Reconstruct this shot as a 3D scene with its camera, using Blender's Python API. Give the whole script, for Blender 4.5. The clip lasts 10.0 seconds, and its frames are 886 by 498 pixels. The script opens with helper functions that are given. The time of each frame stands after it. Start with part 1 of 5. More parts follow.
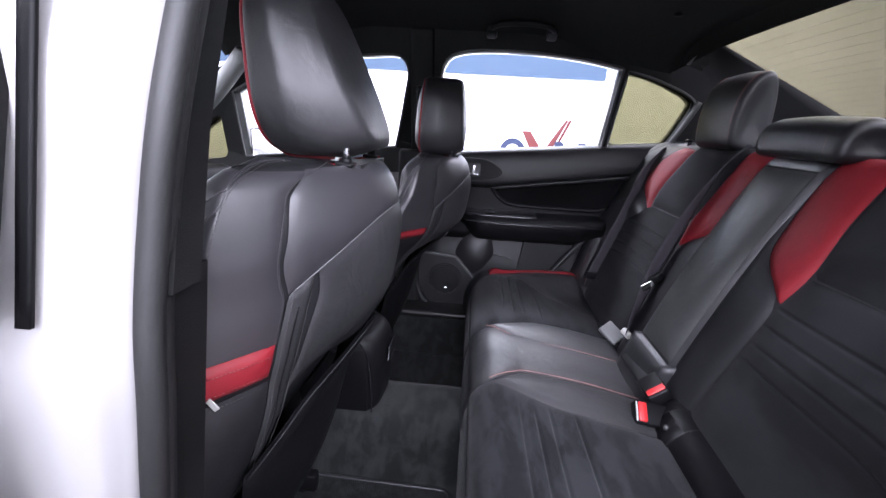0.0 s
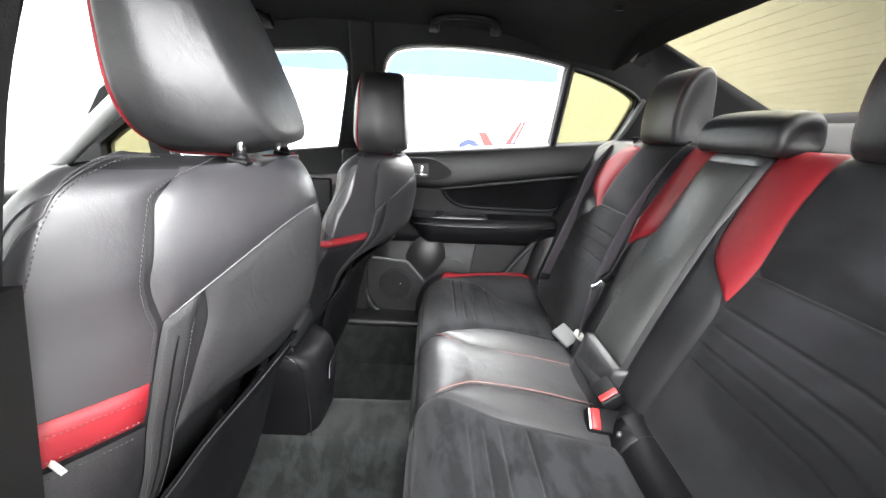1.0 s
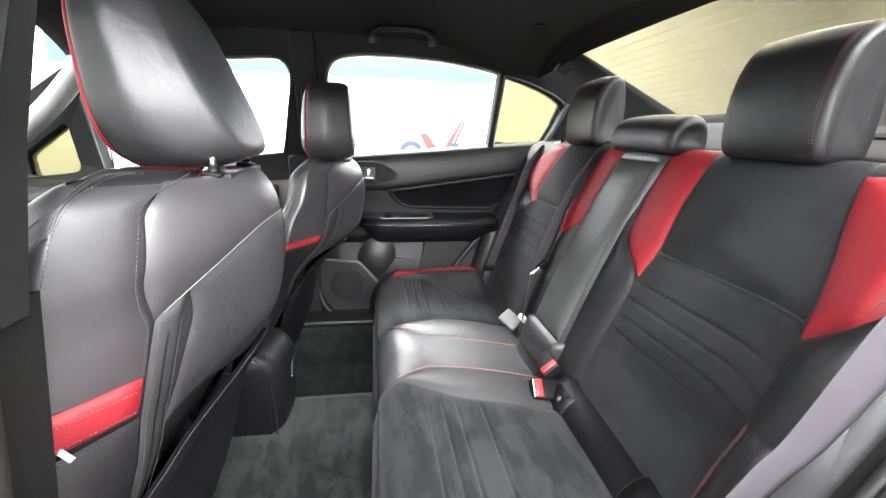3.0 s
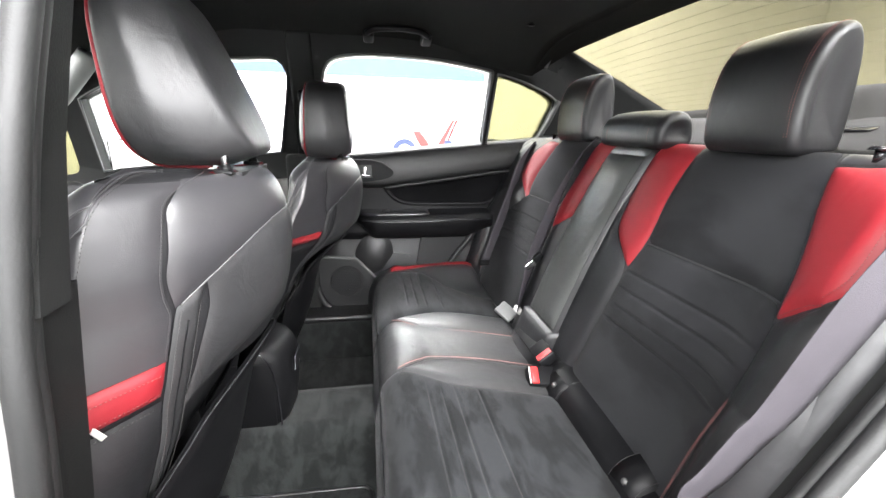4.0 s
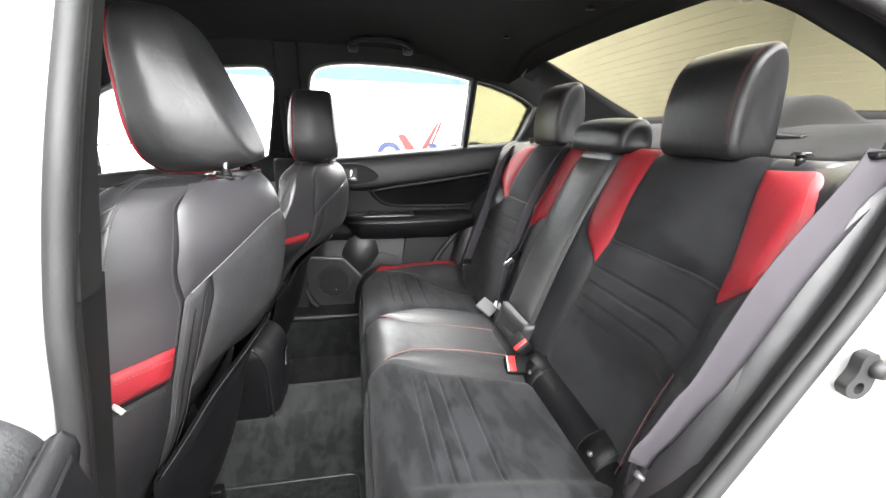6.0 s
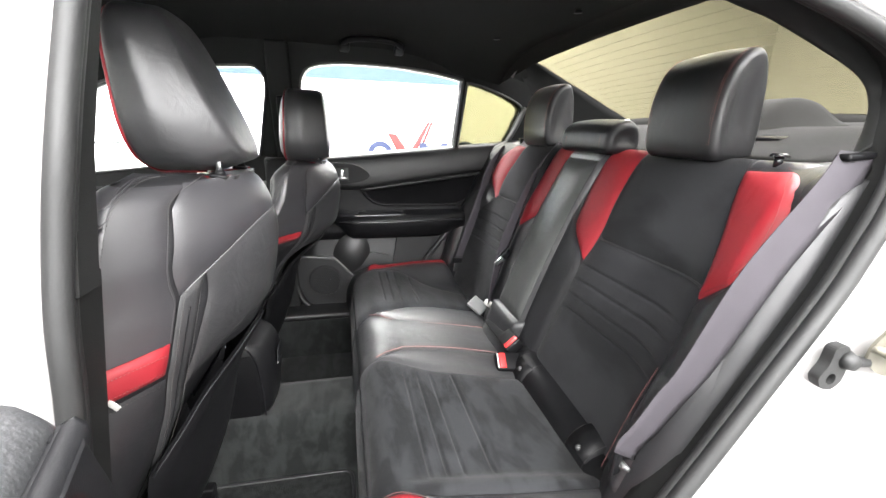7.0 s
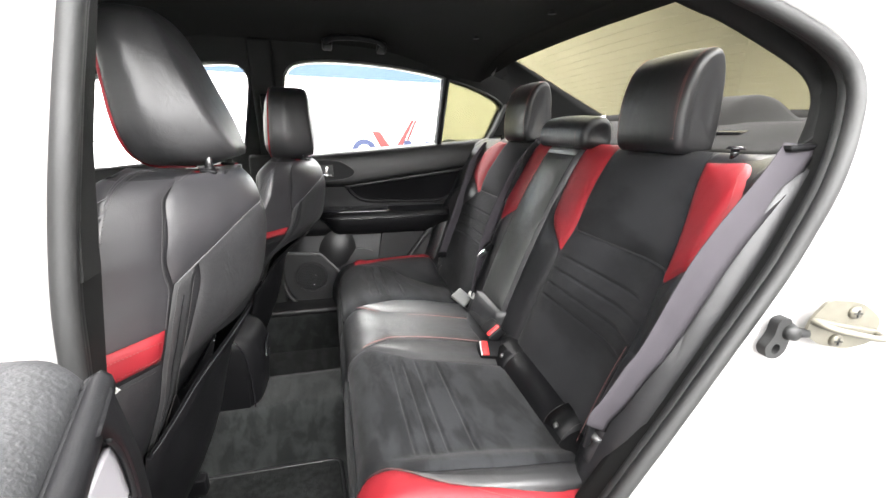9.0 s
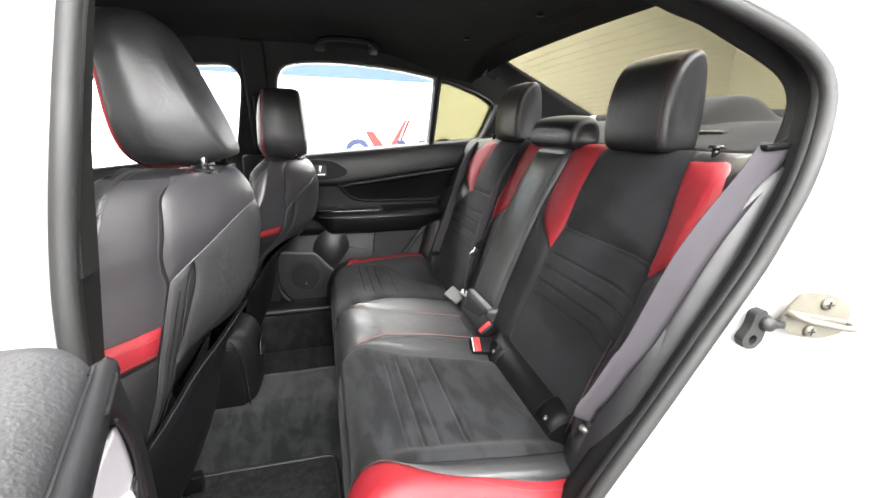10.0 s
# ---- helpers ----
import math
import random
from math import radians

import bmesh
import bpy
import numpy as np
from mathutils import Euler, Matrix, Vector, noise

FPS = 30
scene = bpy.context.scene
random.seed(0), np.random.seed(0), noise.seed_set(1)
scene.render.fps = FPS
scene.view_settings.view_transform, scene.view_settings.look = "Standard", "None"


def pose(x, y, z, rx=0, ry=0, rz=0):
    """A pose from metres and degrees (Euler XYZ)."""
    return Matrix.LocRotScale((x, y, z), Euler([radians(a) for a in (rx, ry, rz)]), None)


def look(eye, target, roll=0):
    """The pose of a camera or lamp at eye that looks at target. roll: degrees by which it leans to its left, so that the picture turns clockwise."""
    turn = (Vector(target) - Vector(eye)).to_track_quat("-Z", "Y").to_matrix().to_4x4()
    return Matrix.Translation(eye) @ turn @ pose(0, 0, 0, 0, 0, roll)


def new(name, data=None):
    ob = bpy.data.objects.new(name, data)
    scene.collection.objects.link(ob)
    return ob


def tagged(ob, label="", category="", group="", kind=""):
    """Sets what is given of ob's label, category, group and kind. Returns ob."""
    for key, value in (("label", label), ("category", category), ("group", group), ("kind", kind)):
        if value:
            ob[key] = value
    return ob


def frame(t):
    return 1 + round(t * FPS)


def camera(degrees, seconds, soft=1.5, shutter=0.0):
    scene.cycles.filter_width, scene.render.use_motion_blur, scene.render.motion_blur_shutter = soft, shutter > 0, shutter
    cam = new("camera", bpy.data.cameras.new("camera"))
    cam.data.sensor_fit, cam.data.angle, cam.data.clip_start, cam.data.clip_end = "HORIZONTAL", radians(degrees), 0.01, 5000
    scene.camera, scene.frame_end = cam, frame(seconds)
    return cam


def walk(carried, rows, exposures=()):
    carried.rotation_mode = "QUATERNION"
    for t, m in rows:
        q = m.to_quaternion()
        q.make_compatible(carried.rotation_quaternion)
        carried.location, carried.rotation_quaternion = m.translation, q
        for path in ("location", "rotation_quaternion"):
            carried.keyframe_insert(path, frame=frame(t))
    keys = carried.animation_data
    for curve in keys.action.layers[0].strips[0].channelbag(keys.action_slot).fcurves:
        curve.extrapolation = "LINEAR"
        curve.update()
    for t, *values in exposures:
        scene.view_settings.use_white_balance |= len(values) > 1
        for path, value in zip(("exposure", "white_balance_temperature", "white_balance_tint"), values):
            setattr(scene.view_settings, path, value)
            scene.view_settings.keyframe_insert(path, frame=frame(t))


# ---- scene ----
cam = camera(94.0, 10.0)
PATH = [
    (0, (0.0848, -0.9582, 0.7856), (-0.0314, 1.0663, 0.1671), 3.38),
    (0.5, (0.1289, -0.9021, 0.7750), (0.0896, 1.1285, 0.1667), 3.18),
    (1, (0.1330, -0.8862, 0.7737), (0.2057, 1.1468, 0.1771), 3.19),
    (1.5, (0.1259, -0.9010, 0.7804), (0.3029, 1.1278, 0.1915), 3.00),
    (2, (0.1240, -0.9201, 0.7847), (0.3831, 1.1022, 0.2037), 2.72),
    (2.5, (0.1231, -0.9476, 0.7880), (0.4354, 1.0676, 0.2086), 2.43),
    (4, (0.1029, -1.0059, 0.7879), (0.4729, 0.9953, 0.1942), 1.44),
    (4.5, (0.1021, -1.0250, 0.7921), (0.4850, 0.9739, 0.1986), 1.14),
    (5, (0.1011, -1.0441, 0.7943), (0.4988, 0.9530, 0.2046), 1.05),
    (5.5, (0.1012, -1.0653, 0.7964), (0.5182, 0.9295, 0.2122), 1.16),
    (7, (0.0960, -1.0929, 0.7999), (0.5812, 0.8871, 0.2177), 1.68),
    (7.5, (0.0960, -1.1013, 0.7988), (0.6001, 0.8726, 0.2125), 1.59),
    (8, (0.0917, -1.1098, 0.7969), (0.6156, 0.8582, 0.2078), 1.59),
    (8.5, (0.0960, -1.1268, 0.7988), (0.6338, 0.8372, 0.2089), 1.50),
    (9, (0.0938, -1.1363, 0.7968), (0.6464, 0.8234, 0.2063), 1.40),
    (9.5, (0.0939, -1.1480, 0.7979), (0.6612, 0.8073, 0.2067), 1.41),
    (10, (0.0950, -1.1565, 0.7978), (0.6750, 0.7949, 0.2060), 1.32),
]
walk(cam, [(t, look(eye, target, roll)) for t, eye, target, roll in PATH],
     exposures=[(0, 1.05, 5650, 24), (0.5, 1.85, 6000, 16), (1, 2.18, 6250, 11), (2.5, 2.28, 6250, 11), (5, 2.13, 6300, 11), (7.5, 1.95, 6350, 11), (10, 1.8, 6400, 11)])

# ---- light ----
world = bpy.data.worlds.new("world")
scene.world = world
world.use_nodes = True
world.node_tree.nodes["Background"].inputs[0].default_value = (1, 1, 1, 1)
world.node_tree.nodes["Background"].inputs[1].default_value = 0.03


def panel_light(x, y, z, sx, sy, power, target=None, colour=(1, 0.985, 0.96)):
    data = bpy.data.lights.new("unseen_area_lamp", "AREA")
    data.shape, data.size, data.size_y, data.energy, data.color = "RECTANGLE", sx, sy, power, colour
    ob = new("unseen_area_lamp", data)
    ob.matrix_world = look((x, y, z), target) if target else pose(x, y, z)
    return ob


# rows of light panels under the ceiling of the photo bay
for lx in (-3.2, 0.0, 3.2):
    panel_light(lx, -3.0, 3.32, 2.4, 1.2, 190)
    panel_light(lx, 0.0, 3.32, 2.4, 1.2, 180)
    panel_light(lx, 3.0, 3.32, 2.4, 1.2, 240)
# added fill, unseen: upright soft light bank on the side of the open door
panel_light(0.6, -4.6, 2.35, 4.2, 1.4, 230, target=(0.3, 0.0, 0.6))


# ---- materials ----
def material(name, colour, rough=0.5, metal=0.0, grain=0.0, grain_scale=400.0, vary=0.15, vary_scale=9.0, sheen=0.0, coat=0.0,
             voronoi=False, second=None, ior=1.5, spec=0.5, wrinkle=0.0):
    """A principled material with mottling at one scale and a fine relief at another."""
    m = bpy.data.materials.new(name)
    m.use_nodes = True
    nt = m.node_tree
    n, link = nt.nodes, nt.links.new
    b = n["Principled BSDF"]
    b.inputs["Roughness"].default_value, b.inputs["Metallic"].default_value, b.inputs["IOR"].default_value = rough, metal, ior
    b.inputs["Specular IOR Level"].default_value = spec
    if sheen:
        b.inputs["Sheen Weight"].default_value, b.inputs["Sheen Roughness"].default_value = sheen, 0.5
    if coat:
        b.inputs["Coat Weight"].default_value, b.inputs["Coat Roughness"].default_value = coat, 0.05
    tc = n.new("ShaderNodeTexCoord")
    big = n.new("ShaderNodeTexNoise")
    big.inputs["Scale"].default_value, big.inputs["Detail"].default_value = vary_scale, 5.0
    link(tc.outputs["Object"], big.inputs["Vector"])
    ramp = n.new("ShaderNodeMix")
    ramp.data_type = "RGBA"
    c = Vector(colour)
    lo = tuple(c * (1 - vary)) + (1,)
    hi = (tuple(second) if second else tuple(c * (1 + vary))) + (1,)
    ramp.inputs[6].default_value, ramp.inputs[7].default_value = lo, hi
    spread = n.new("ShaderNodeMapRange")
    spread.inputs[1].default_value, spread.inputs[2].default_value = 0.32, 0.68
    link(big.outputs["Fac"], spread.inputs[0])
    link(spread.outputs[0], ramp.inputs[0])
    link(ramp.outputs[2], b.inputs["Base Color"])
    rr = n.new("ShaderNodeMapRange")
    rr.inputs[3].default_value, rr.inputs[4].default_value = max(0.02, rough * 0.85), min(1, rough * 1.15)
    link(big.outputs["Fac"], rr.inputs[0])
    link(rr.outputs[0], b.inputs["Roughness"])
    if grain:
        if voronoi:
            fine = n.new("ShaderNodeTexVoronoi")
            fine.feature = "DISTANCE_TO_EDGE"
            out = fine.outputs["Distance"]
        else:
            fine = n.new("ShaderNodeTexNoise")
            fine.inputs["Detail"].default_value = 3.0
            out = fine.outputs["Fac"]
        fine.inputs["Scale"].default_value = grain_scale
        link(tc.outputs["Object"], fine.inputs["Vector"])
        bump = n.new("ShaderNodeBump")
        bump.inputs["Strength"].default_value, bump.inputs["Distance"].default_value = grain, 0.002
        link(out, bump.inputs["Height"])
        link(bump.outputs[0], b.inputs["Normal"])
        if wrinkle:
            folds = n.new("ShaderNodeTexNoise")
            folds.inputs["Scale"].default_value, folds.inputs["Detail"].default_value, folds.inputs["Distortion"].default_value = 22.0, 3.0, 0.6
            link(tc.outputs["Object"], folds.inputs["Vector"])
            bend = n.new("ShaderNodeBump")
            bend.inputs["Strength"].default_value, bend.inputs["Distance"].default_value = wrinkle, 0.012
            link(folds.outputs["Fac"], bend.inputs["Height"])
            link(bend.outputs[0], bump.inputs["Normal"])
    return m


def suede_material(name, dark, light, scale, grain=0.3, grain_scale=900, sheen=0.05):
    """Microsuede: a matt nap brushed into lighter and darker patches with fairly crisp borders."""
    m = material(name, dark, 0.95, grain=grain, grain_scale=grain_scale, vary=0.2, vary_scale=scale, sheen=sheen, second=light, spec=0.05)
    n, link = m.node_tree.nodes, m.node_tree.links.new
    big = [q for q in n if q.type == "TEX_NOISE"][0]
    big.inputs["Distortion"].default_value, big.inputs["Detail"].default_value, big.inputs["Roughness"].default_value = 0.35, 4.0, 0.55
    brush = n.new("ShaderNodeMapping")
    brush.inputs["Scale"].default_value = (1.5, 0.6, 1.0)
    link([q for q in n if q.type == "TEX_COORD"][0].outputs["Object"], brush.inputs["Vector"])
    link(brush.outputs[0], big.inputs["Vector"])
    spread = [q for q in n if q.type == "MAP_RANGE"][0]
    spread.inputs[1].default_value, spread.inputs[2].default_value = 0.43, 0.57
    return m


def glass_material(name, tint, gloss=0.10):
    m = bpy.data.materials.new(name)
    m.use_nodes = True
    n, link = m.node_tree.nodes, m.node_tree.links.new
    n.remove(n["Principled BSDF"])
    clear, shine, mix, fr = n.new("ShaderNodeBsdfTransparent"), n.new("ShaderNodeBsdfGlossy"), n.new("ShaderNodeMixShader"), n.new("ShaderNodeMapRange")
    facing = n.new("ShaderNodeLayerWeight")
    clear.inputs[0].default_value = (*tint, 1)
    shine.inputs["Roughness"].default_value = 0.02
    facing.inputs[0].default_value = 0.3
    fr.inputs[3].default_value, fr.inputs[4].default_value = 0.15 * gloss, gloss
    link(facing.outputs["Facing"], fr.inputs[0])
    link(fr.outputs[0], mix.inputs[0])
    link(clear.outputs[0], mix.inputs[1])
    link(shine.outputs[0], mix.inputs[2])
    link(mix.outputs[0], n["Material Output"].inputs[0])
    return m


LEATHER = material("black_leather", (0.0090, 0.0090, 0.0098), 0.44, wrinkle=0.10, grain=0.12, grain_scale=520, vary=0.2, vary_scale=7, voronoi=True, spec=0.38)
# lighter copy of the black leather: highlights partly put into the base colour
LEATHER_SOFT = material("black_leather_half_lit", (0.017, 0.017, 0.0177), 0.46, wrinkle=0.18, grain=0.12, grain_scale=520, vary=0.25, vary_scale=5, voronoi=True)
LEATHER_FRONT = material("charcoal_leather", (0.0215, 0.0208, 0.0229), 0.42, wrinkle=0.06, grain=0.07, grain_scale=520, vary=0.16, vary_scale=4, voronoi=True, spec=0.8)
RED = material("red_leather", (0.160, 0.0090, 0.0132), 0.50, wrinkle=0.10, grain=0.12, grain_scale=520, vary=0.1, vary_scale=6, voronoi=True, spec=0.26)
SUEDE = suede_material("suede", (0.0085, 0.0087, 0.0094), (0.0150, 0.0156, 0.0168), 16.0)
SUEDE_BACK = suede_material("suede_backrest", (0.0066, 0.0067, 0.0075), (0.0114, 0.0116, 0.0127), 7.0)
PLASTIC = material("black_plastic", (0.0038, 0.0038, 0.0042), 0.44, grain=0.10, grain_scale=700, vary=0.15, vary_scale=12, spec=0.12)
PLASTIC_GLOSS = material("gloss_black_plastic", (0.008, 0.008, 0.009), 0.12, vary=0.1)
PLASTIC_GREY = material("grey_plastic_trim", (0.045, 0.047, 0.045), 0.5, grain=0.12, grain_scale=600, vary=0.1)
SOFT_PAD = material("grained_soft_plastic", (0.0085, 0.0088, 0.0094), 0.52, grain=0.36, grain_scale=300, vary=0.15, spec=0.40)
CARPET = suede_material("black_carpet", (0.0108, 0.0115, 0.0113), (0.0165, 0.0177, 0.0173), 14.0, 0.9, 420)
MAT = material("floor_mat_carpet", (0.009, 0.0096, 0.0096), 1.0, grain=0.9, grain_scale=300, vary=0.3, vary_scale=60, second=(0.017, 0.0178, 0.0174), spec=0.1)
SHELF = material("shelf_carpet", (0.0066, 0.0063, 0.0057), 0.95, grain=0.4, grain_scale=500, vary=0.12, vary_scale=15, spec=0.1)
DOOR_LOW = material("satin_door_plastic", (0.0062, 0.0062, 0.0065), 0.46, grain=0.10, grain_scale=700, vary=0.15, vary_scale=12, spec=0.35)
# black leather with the armrest pad's window reflection put into a paler base
LEATHER_PAD = material("sheen_paled_leather", (0.036, 0.037, 0.036), 0.36, wrinkle=0.14, grain=0.10, grain_scale=520, vary=0.2, vary_scale=5, voronoi=True, spec=0.7)
DOOR_LOWER = material("grey_lower_door_plastic", (0.0062, 0.0063, 0.0066), 0.50, grain=0.10, grain_scale=700, vary=0.15, vary_scale=12, spec=0.2)
DOOR_CLOTH = suede_material("black_door_cloth", (0.0026, 0.0026, 0.0029), (0.0040, 0.0040, 0.0044), 8.0, sheen=0.0)
PULL_GREY = material("satin_grey_pull", (0.16, 0.155, 0.165), 0.36, vary=0.08)
SNAP = material("dull_snap_metal", (0.075, 0.075, 0.075), 0.5, metal=0.6, vary=0.05)
RED_CUP = material("dark_red_plastic", (0.05, 0.006, 0.006), 0.3, vary=0.1)
SEAM_LIGHT = material("seam_highlight_cord", (0.045, 0.044, 0.046), 0.5, vary=0.1)
SEAM = material("dark_seam_thread", (0.011, 0.011, 0.0115), 0.8, vary=0.15)
# front pillar trim: light from the windscreen put into a pale base colour
A_TRIM = material("windscreen_lit_pillar_trim", (0.16, 0.165, 0.16), 0.5, grain=0.12, grain_scale=600, vary=0.08)
HEADLINER = material("headliner_fabric", (0.0125, 0.0125, 0.012), 0.95, grain=0.35, grain_scale=600, vary=0.12, vary_scale=20, spec=0.1)
PILLAR = material("pillar_trim", (0.0078, 0.0080, 0.0078), 0.7, grain=0.2, grain_scale=600, vary=0.1, spec=0.15)
RUBBER = material("rubber_seal", (0.0085, 0.0087, 0.0087), 0.6, grain=0.15, grain_scale=300, vary=0.2, spec=0.4)
PAINT = material("white_car_paint", (0.245, 0.237, 0.234), 0.30, vary=0.015, coat=1.0)
CHROME = material("chrome", (0.75, 0.75, 0.76), 0.16, metal=1.0, vary=0.03)
STEEL = material("zinc_plated_steel", (0.10, 0.094, 0.075), 0.42, metal=0.3, vary=0.12, vary_scale=50)
BELT = material("grey_seat_belt_webbing", (0.027, 0.0245, 0.0285), 0.8, grain=0.35, grain_scale=800, vary=0.08, vary_scale=30, spec=0.2)
BUTTON = material("red_button_plastic", (0.46, 0.016, 0.016), 0.35, vary=0.05)
THREAD = material("grey_thread", (0.040, 0.039, 0.038), 0.8, vary=0.15)
THREAD_RED = material("dark_red_thread", (0.16, 0.055, 0.05), 0.8, vary=0.15)
TONGUE = material("grey_buckle_plastic", (0.12, 0.123, 0.12), 0.45, vary=0.08)
WHITE_TAG = material("white_tag_cloth", (0.36, 0.355, 0.335), 0.8, vary=0.08)
WALL = material("white_studio_wall", (0.84, 0.84, 0.83), 0.85, vary=0.02, vary_scale=1.0)
CEIL = material("white_ceiling_board", (0.78, 0.77, 0.74), 0.9, vary=0.02, vary_scale=1.0)
CONCRETE = material("studio_floor", (0.10, 0.10, 0.098), 0.45, grain=0.1, grain_scale=60, vary=0.08, vary_scale=2.0)
BLUE_BAND = material("blue_band_paint", (0.028, 0.050, 0.088), 0.8, vary=0.03)
BLUE = material("blue_sign_vinyl", (0.0016, 0.008, 0.042), 0.5, vary=0.04)
RED_SIGN = material("red_sign_vinyl", (0.075, 0.0022, 0.0018), 0.5, vary=0.04)
CLEAR = glass_material("clear_glass", (0.97, 0.98, 0.97), 0.03)
TINT = glass_material("tinted_glass", (0.30, 0.294, 0.215), 0.05)
TINT_REAR = glass_material("tinted_rear_glass", (0.302, 0.291, 0.232), 0.02)
WIRE = material("heater_wire", (0.03, 0.026, 0.018), 0.8, spec=0.1)
THREAD_PINK = material("faded_red_thread", (0.15, 0.075, 0.068), 0.8, vary=0.15)


# ---- mesh helpers ----
def link_mesh(name, bm, mat, parent=None, label="", smooth=True):
    me = bpy.data.meshes.new(name)
    bmesh.ops.recalc_face_normals(bm, faces=bm.faces)
    bm.to_mesh(me)
    bm.free()
    me.materials.append(mat)
    if smooth:
        me.polygons.foreach_set("use_smooth", [True] * len(me.polygons))
    ob = new(name, me)
    if parent:
        ob.parent = parent
    if label:
        tagged(ob, label)
    return ob


def part(name, bm, mat, parent, label="", smooth=True):
    return link_mesh(name, bm, mat, parent, label, smooth)


def thing(name, label, category, group="", kind=""):
    """An empty that carries the parts of one thing."""
    return tagged(new(name), label, category, group, kind)


def lerp_poly(pts, n):
    """n points at even arc length along a polyline smoothed by Catmull-Rom."""
    p = [Vector(q) for q in pts]
    if len(p) > 2:
        fine = []
        for i in range(len(p) - 1):
            a, b, c, d = p[max(i - 1, 0)], p[i], p[i + 1], p[min(i + 2, len(p) - 1)]
            for k in range(10):
                t = k / 10
                fine.append(0.5 * ((2 * b) + (c - a) * t + (2 * a - 5 * b + 4 * c - d) * t * t + (3 * b - a - 3 * c + d) * t ** 3))
        fine.append(p[-1])
        p = fine
    acc = [0.0]
    for a, b in zip(p, p[1:]):
        acc.append(acc[-1] + (b - a).length)
    out, j = [], 0
    for k in range(n):
        s = acc[-1] * k / (n - 1)
        while j < len(acc) - 2 and acc[j + 1] < s:
            j += 1
        w = (s - acc[j]) / max(acc[j + 1] - acc[j], 1e-9)
        out.append(p[j].lerp(p[j + 1], min(max(w, 0), 1)))
    return out


def grid_faces(bm, rows, close_u=False):
    """Skins a grid of places."""
    vs = [[bm.verts.new(q) for q in row] for row in rows]
    for a, b in zip(vs, vs[1:]):
        m = len(a)
        for i in range(m if close_u else m - 1):
            j = (i + 1) % m
            bm.faces.new((a[i], a[j], b[j], b[i]))
    return vs


def grid_mesh(rows, close_u=False):
    bm = bmesh.new()
    grid_faces(bm, rows, close_u)
    return bm


def slab(rows, offset):
    """A closed slab between a grid of places and its copy moved by offset (a vector, or a function of the place)."""
    bm = bmesh.new()
    f = grid_faces(bm, rows)
    move = offset if callable(offset) else (lambda q: Vector(q) + Vector(offset))
    g = grid_faces(bm, [[move(q) for q in row] for row in rows])
    rim = lambda v: v[0][:] + [r[-1] for r in v[1:]] + v[-1][-2::-1] + [r[0] for r in v[-2:0:-1]]
    a, b = rim(f), rim(g)
    for i in range(len(a)):
        j = (i + 1) % len(a)
        bm.faces.new((a[i], a[j], b[j], b[i]))
    return bm


def tube(pts, r, seg=8, n=0, smooth=True, flat=1.0, closed=False):
    """A round cord along a line of places."""
    p = lerp_poly(pts, n) if n else [Vector(q) for q in pts]
    bm = bmesh.new()
    rows, up = [], None
    for i, q in enumerate(p):
        d = (p[min(i + 1, len(p) - 1)] - p[max(i - 1, 0)]).normalized()
        if up is None:
            up = Vector((0, 0, 1)) if abs(d.z) < 0.9 else Vector((1, 0, 0))
        side = d.cross(up).normalized()
        up = side.cross(d).normalized()
        rows.append([q + side * (math.cos(a) * r) + up * (math.sin(a) * r * flat) for a in (2 * math.pi * k / seg for k in range(seg))])
    vs = grid_faces(bm, rows, close_u=True)
    bm.faces.new(vs[0])
    bm.faces.new(vs[-1])
    return bm


def merge(*bms):
    out = bmesh.new()
    for b in bms:
        me = bpy.data.meshes.new("tmp")
        b.to_mesh(me)
        b.free()
        out.from_mesh(me)
        bpy.data.meshes.remove(me)
    return out


def rbox(size, m, bevel=0.004, seg=3):
    """A box with rounded edges at the pose m."""
    bm = bmesh.new()
    bmesh.ops.create_cube(bm, size=1.0, matrix=Matrix.Diagonal((*size, 1)))
    if bevel:
        bmesh.ops.bevel(bm, geom=bm.edges[:], offset=bevel, segments=seg, affect="EDGES", profile=0.5)
    bm.transform(m)
    return bm


def disc(r, h, m, seg=20, bevel=0.0):
    bm = bmesh.new()
    bmesh.ops.create_cone(bm, cap_ends=True, segments=seg, radius1=r, radius2=r - bevel, depth=h)
    bm.transform(m)
    return bm


def puffed(fn, left, right, nu=24, nv=30, puff=0.006, edge=0.014, sink=0.004, bumps=None, sign=1):
    """An upholstery panel on the surface fn(u, v), between two lines of (u, v), swelling from its seams."""
    a, b = lerp_poly([(*q, 0) for q in left], nv), lerp_poly([(*q, 0) for q in right], nv)
    uv = [[a[i].lerp(b[i], k / (nu - 1)) for k in range(nu)] for i in range(nv)]
    pos = [[Vector(fn(q.x, q.y)) for q in row] for row in uv]
    rows = []
    for i in range(nv):
        width = [0.0]
        for k in range(1, nu):
            width.append(width[-1] + (pos[i][k] - pos[i][k - 1]).length)
        row = []
        for k in range(nu):
            q = uv[i][k]
            e = 0.002
            du = Vector(fn(q.x + e, q.y)) - Vector(fn(q.x - e, q.y))
            dv = Vector(fn(q.x, q.y + e)) - Vector(fn(q.x, q.y - e))
            nrm = du.cross(dv).normalized() * sign
            d = min(width[k], width[-1] - width[k], (pos[i][k] - pos[0][k]).length, (pos[i][k] - pos[-1][k]).length)
            h = -sink + (puff + sink) * (1 - math.exp(-d / edge))
            if bumps:
                h += bumps(q.x, q.y)
            row.append(pos[i][k] + nrm * h)
        rows.append(row)
    return grid_mesh(rows)


